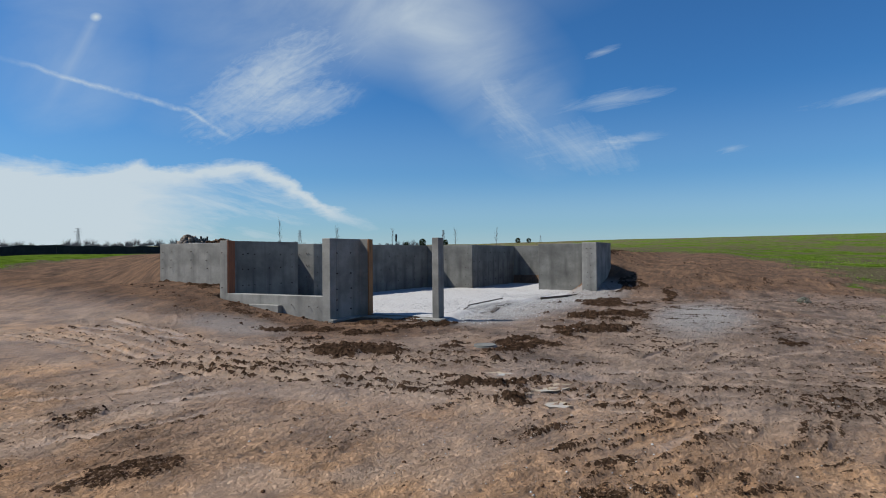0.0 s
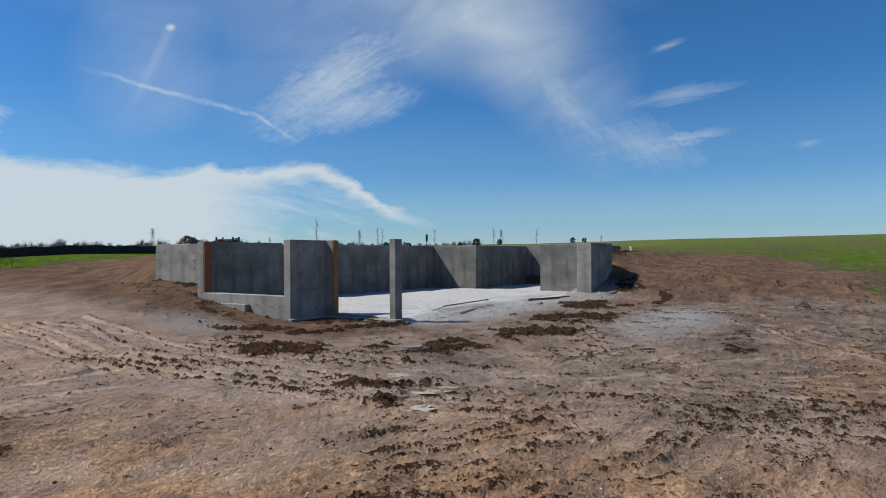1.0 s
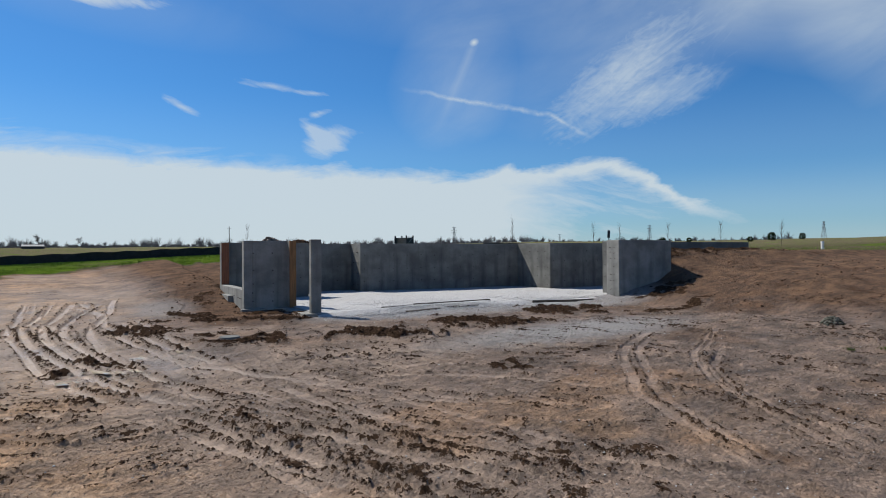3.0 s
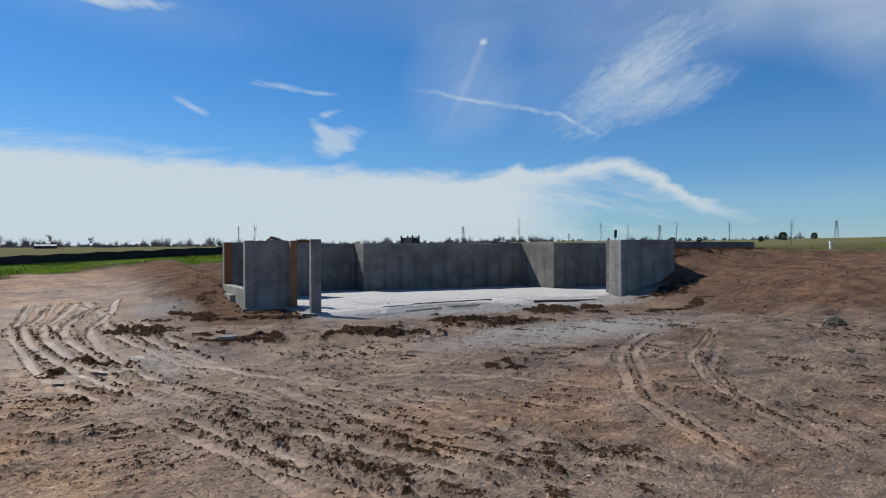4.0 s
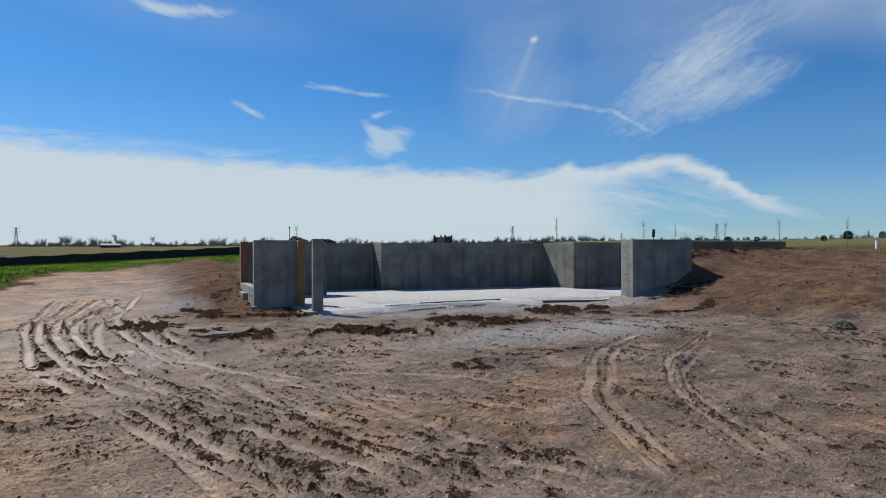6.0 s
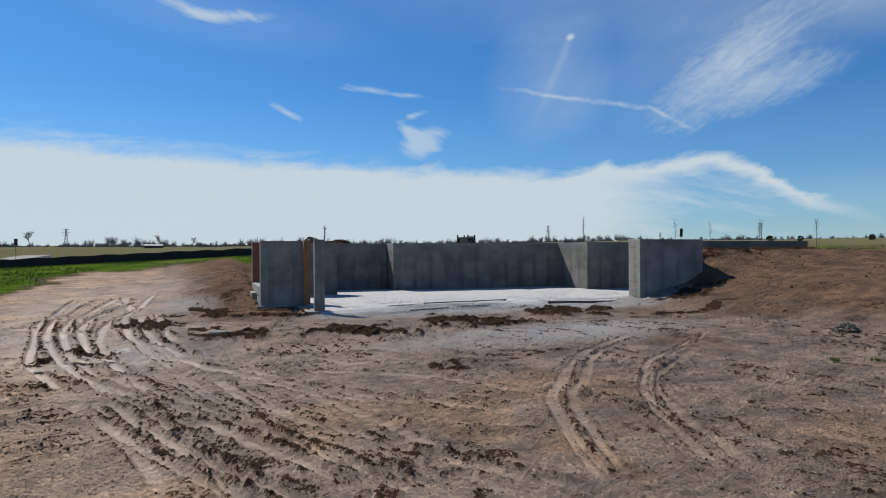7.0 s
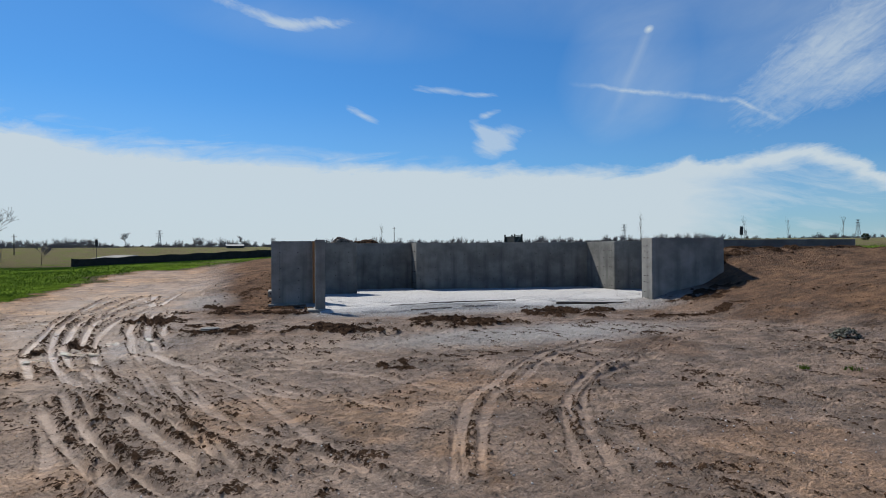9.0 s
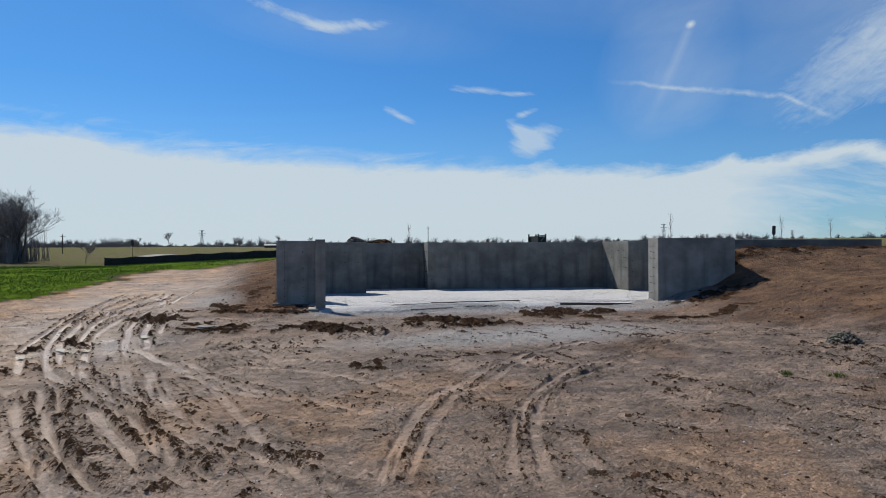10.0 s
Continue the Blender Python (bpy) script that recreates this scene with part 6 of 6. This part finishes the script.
def undergrowth():
    """Dense leafless scrub between the grove's trunks."""
    rng = random.Random(8)
    bm = bmesh.new()
    for k in range(2200):
        x, y = rng.uniform(-120, -69), 138 + rng.uniform(-8, 14)
        z = ground_z(x, y)
        h = rng.uniform(1.5, 8.0)
        add_rod(bm, (x, y, z - 0.1), (x + rng.uniform(-1, 1), y + rng.uniform(-1, 1), z + h), 0.07, 0.03, 3)
    tagged(mesh_object("undergrowth", bm, HAZED_TWIGS), "dense leafless scrub under the grove", "scrub", kind="stuff")


undergrowth()


def sapling(x, y, top, seed):
    z = ground_z(x, y)
    h = top - z
    r = random.Random(seed)
    ob = empty("sapling", (x, y, z))
    stem = bmesh.new()
    add_rod(stem, (0, 0, -0.1), (0.03, 0, h * 0.5), 0.035, 0.025, 5)
    twigs = bmesh.new()
    for k in range(16):
        a, z0 = r.uniform(0, math.tau), h * r.uniform(0.35, 0.85)
        add_rod(twigs, (0.02, 0, z0), (math.cos(a) * h * 0.09, math.sin(a) * h * 0.09, z0 + h * r.uniform(0.15, 0.3)), 0.014, 0.005, 3)
    add_rod(twigs, (0.03, 0, h * 0.5), (0, 0.02, h), 0.025, 0.006, 4)
    part("stem", stem, BARK, ob)
    part("twigs", twigs, TWIGS, ob)
    return tagged(ob, "thin leafless sapling planted in rough ground", "sapling", "saplings")


for n, (x, y, top) in enumerate(((56.3, 46.5, 6.0), (37.0, 40.0, 5.9), (74.0, 48.0, 6.4), (62.0, 30.0, 5.6), (70.0, 27.0, 5.9), (11.0, 62.0, 5.6), (82.0, 66.0, 7.2))):
    sapling(x, y, top, n)


def at_bearing(az, r, cx=-5.0, cy=-17.0):
    return cx + r * math.sin(radians(az)), cy + r * math.cos(radians(az))


# single trees that stand out on the skyline
lone = [bare_tree("bare_tree", 13, 60 + k, "round-headed leafless tree on the far skyline", "skyline trees", 1, 0.06) for k in range(3)]
for k, (az, r, s) in enumerate(((-15.0, 330, 0.5), (-12.8, 520, 0.95), (-3.5, 560, 0.85), (-18.2, 150, 0.42), (-7.5, 560, 0.7), (-1.0, 590, 0.75))):
    x, y = at_bearing(az, r)
    m = Matrix.Translation((x, y, ground_z(x, y) - 0.2)) @ Matrix.Rotation(k * 1.3, 4, "Z") @ Matrix.Scale(s, 4)
    if k < 3:
        lone[k].matrix_world = m
    else:
        copy_thing(lone[k % 3], m).scale = m.to_scale()


def far_woods():
    """The hazy belt of leafless woods along the horizon."""
    rng = random.Random(3)
    verts, faces = [], []
    for k in range(1300):
        az = rng.uniform(-34, 60)
        r = rng.uniform(560, 720)
        x, y = at_bearing(az, r)
        dens = noise.noise((az * 0.22, 3.3, 0.7))
        if dens < -0.3 and rng.random() < 0.6:
            continue
        h = (4.6 + 5.0 * max(0, dens + 0.25)) * (rng.uniform(0.9, 1.35) if rng.random() < 0.22 else rng.uniform(0.4, 0.75))
        z = ground_z(x, y) - 0.5
        side = Vector((math.cos(radians(az)), -math.sin(radians(az)), 0))
        foot = Vector((x, y, z))
        fork = foot + Vector((0, 0, h * rng.uniform(0.2, 0.4)))
        stems = [(foot, fork, 0.28)]
        for j in range(30):
            an, up = rng.uniform(-1.9, 1.9), rng.uniform(0.5, 1.0)
            tip = fork + side * math.sin(an) * h * 0.42 * up + Vector((0, 0, (0.22 + 0.42 * math.cos(an) + 0.1) * h * up))
            stems.append((fork, tip, 0.11))
        for j in range(10):
            at = foot + side * rng.uniform(-7, 7)
            stems.append((at, at + side * rng.uniform(-1, 1) + Vector((0, 0, rng.uniform(0.7, 2.2))), 0.25))
        for p, q, w in stems:
            b = len(verts)
            deep = Vector((rng.uniform(-1, 1), rng.uniform(-1, 1), 0))
            verts += [p - side * w + deep, p + side * w + deep, q + side * w * 0.5 + deep, q - side * w * 0.5 + deep]
            faces.append((b, b + 1, b + 2, b + 3))
    ob = raw_object("far_woods", verts, faces, HAZED_TWIGS)
    tagged(ob, "hazy belt of leafless woods along the horizon", "woods", kind="stuff")


far_woods()


def evergreen(x, y, h, seed):
    rng = np.random.default_rng(seed)
    ob = empty("evergreen", (x, y, ground_z(x, y) - 0.1))
    part("trunk", rod((0, 0, 0), (0, 0, h * 0.5), h * 0.03, h * 0.02, 6), BARK, ob)
    n = 260
    t, u = rng.uniform(0, math.tau, n), rng.uniform(0, 1, n)
    r = h * 0.45 * np.sqrt(np.clip(1 - (u * 1.7 - 0.75) ** 2, 0.02, 1)) * rng.uniform(0.55, 1.05, n)
    leaves = scatter_lumps("crown", np.cos(t) * r, np.sin(t) * r, h * (0.12 + 0.85 * u), h * rng.uniform(0.06, 0.16, n), EVERGREEN, seed, 0.8, "dark green dense foliage", "", "")
    leaves.parent = ob
    return tagged(ob, "dark round evergreen on the far skyline", "tree", "evergreens")


EVERGREEN = island_material("evergreen_foliage", (0.012, 0.022, 0.010), (0.04, 0.06, 0.025))
for k, (az, r, h) in enumerate(((50.0, 330, 3.4), (52.2, 340, 3.0), (57.0, 320, 2.8), (58.6, 330, 4.2), (60.8, 330, 3.2), (67.5, 300, 2.8), (68.6, 310, 2.6))):
    x, y = at_bearing(az, r)
    evergreen(x, y, h, 200 + k)


# ---- pylons, pole, far buildings ----
def pylon(x, y, h):
    ob = empty("lattice_pylon", (x, y, ground_z(x, y)))
    bm = bmesh.new()
    w0, w1 = h * 0.10, h * 0.03
    lv = [0, 0.2, 0.38, 0.54, 0.68, 0.8, 0.9, 1.0]
    half = lambda u: w0 + (w1 - w0) * min(1, u / 0.8)
    for a, b in zip(lv, lv[1:]):
        for sx, sy in ((-1, -1), (1, -1), (1, 1), (-1, 1)):
            add_rod(bm, (sx * half(a), sy * half(a), a * h), (sx * half(b), sy * half(b), b * h), 0.28, 0.26, 4)
        for sx in (-1, 1):
            add_rod(bm, (-half(a) * sx, -half(a), a * h), (half(b) * sx, -half(b), b * h), 0.16, 0.16, 3)
            add_rod(bm, (-half(a) * sx, half(a), a * h), (half(b) * sx, half(b), b * h), 0.16, 0.16, 3)
    part("mast", bm, PYLON_STEEL, ob)
    for u, reach in ((0.68, 0.17), (0.82, 0.20), (0.97, 0.15)):
        arm = bmesh.new()
        add_rod(arm, (-reach * h, 0, u * h), (reach * h, 0, u * h), 0.22, 0.22, 4)
        add_rod(arm, (-reach * h, 0, u * h), (0, 0, (u + 0.05) * h), 0.14, 0.14, 3), add_rod(arm, (reach * h, 0, u * h), (0, 0, (u + 0.05) * h), 0.14, 0.14, 3)
        part("cross_arm", arm, PYLON_STEEL, ob)
    return tagged(ob, "grey steel lattice power pylon far behind the fields", "pylon", "power pylons")


PYLON_STEEL = plain_material("weathered_pylon_steel", (0.22, 0.24, 0.26), 0.6, 0.3)
for az, r, h in ((31.2, 1150, 34), (48.9, 1150, 32), (62.2, 1150, 33), (-10.4, 1150, 31), (41.0, 1700, 34), (71.5, 1700, 34)):
    x, y = at_bearing(az, r)
    pylon(x, y, h)


def utility_pole(az, r, h, label):
    x, y = at_bearing(az, r)
    ob = empty("utility_pole", (x, y, ground_z(x, y)))
    part("shaft", rod((0, 0, -0.3), (0, 0, h), 0.20, 0.15, 8), BARK, ob)
    part("cross_arm", box(-0.9, 0.9, -0.06, 0.06, h - 0.9, h - 0.75), BARK, ob)
    return tagged(ob, label, "pole", "utility poles")


utility_pole(10.6, 300, 10.5, "slim dark wooden pole beyond the site")
utility_pole(-20.3, 250, 7, "slim dark wooden pole at the field edge")


ROOF_SHEET = plain_material("dull_roof_sheet", (0.17, 0.18, 0.19), 0.7, 0.0)


def low_barn(az, r, length, height, turn, label):
    x, y = at_bearing(az, r)
    ob = empty("farm_shed", (x, y, ground_z(x, y) - 0.1), turn)
    part("wall", box(-length / 2, length / 2, -3, 3, 0, height * 0.6), DARK_PAINT, ob)
    bm = bmesh.new()
    vs = [bm.verts.new(p) for p in ((-length / 2, -3.3, height * 0.6), (length / 2, -3.3, height * 0.6), (length / 2, 0, height), (-length / 2, 0, height), (length / 2, 3.3, height * 0.6), (-length / 2, 3.3, height * 0.6))]
    for f in ((0, 1, 2, 3), (3, 2, 4, 5), (0, 3, 5), (1, 4, 2), (0, 5, 4, 1)):
        bm.faces.new([vs[i] for i in f])
    part("roof", bm, ROOF_SHEET, ob, "pale sheet metal roof")
    return tagged(ob, label, "shed")


low_barn(-4.0, 420, 11, 2.6, 5, "low farm shed with a pale metal roof")


def farm_track():
    """A pale concrete track that climbs the field."""
    bm = bmesh.new()
    prev = None
    for k in range(15):
        t = k / 14
        x, y = at_bearing(-15.6 + 2.7 * t, 105 + 60 * t, -2.0, -20.0)
        z = 0.25 + 1.3 * t + 0.25 * math.sin(t * math.pi)
        pair = [bm.verts.new((x - 2.4, y, z)), bm.verts.new((x + 2.4, y, z)), bm.verts.new((x - 3.6, y, z - 2.6)), bm.verts.new((x + 3.6, y, z - 2.6))]
        if prev:
            for a, b in ((0, 1), (1, 3), (2, 0)):
                bm.faces.new((prev[a], prev[b], pair[b], pair[a]))
        prev = pair
    tagged(mesh_object("road", bm, PALE_TRACK), "pale concrete farm track across the field", "road", kind="structure")


PALE_TRACK = concrete_material("pale_track_concrete", (0.20, 0.195, 0.18), 0.0)
farm_track()
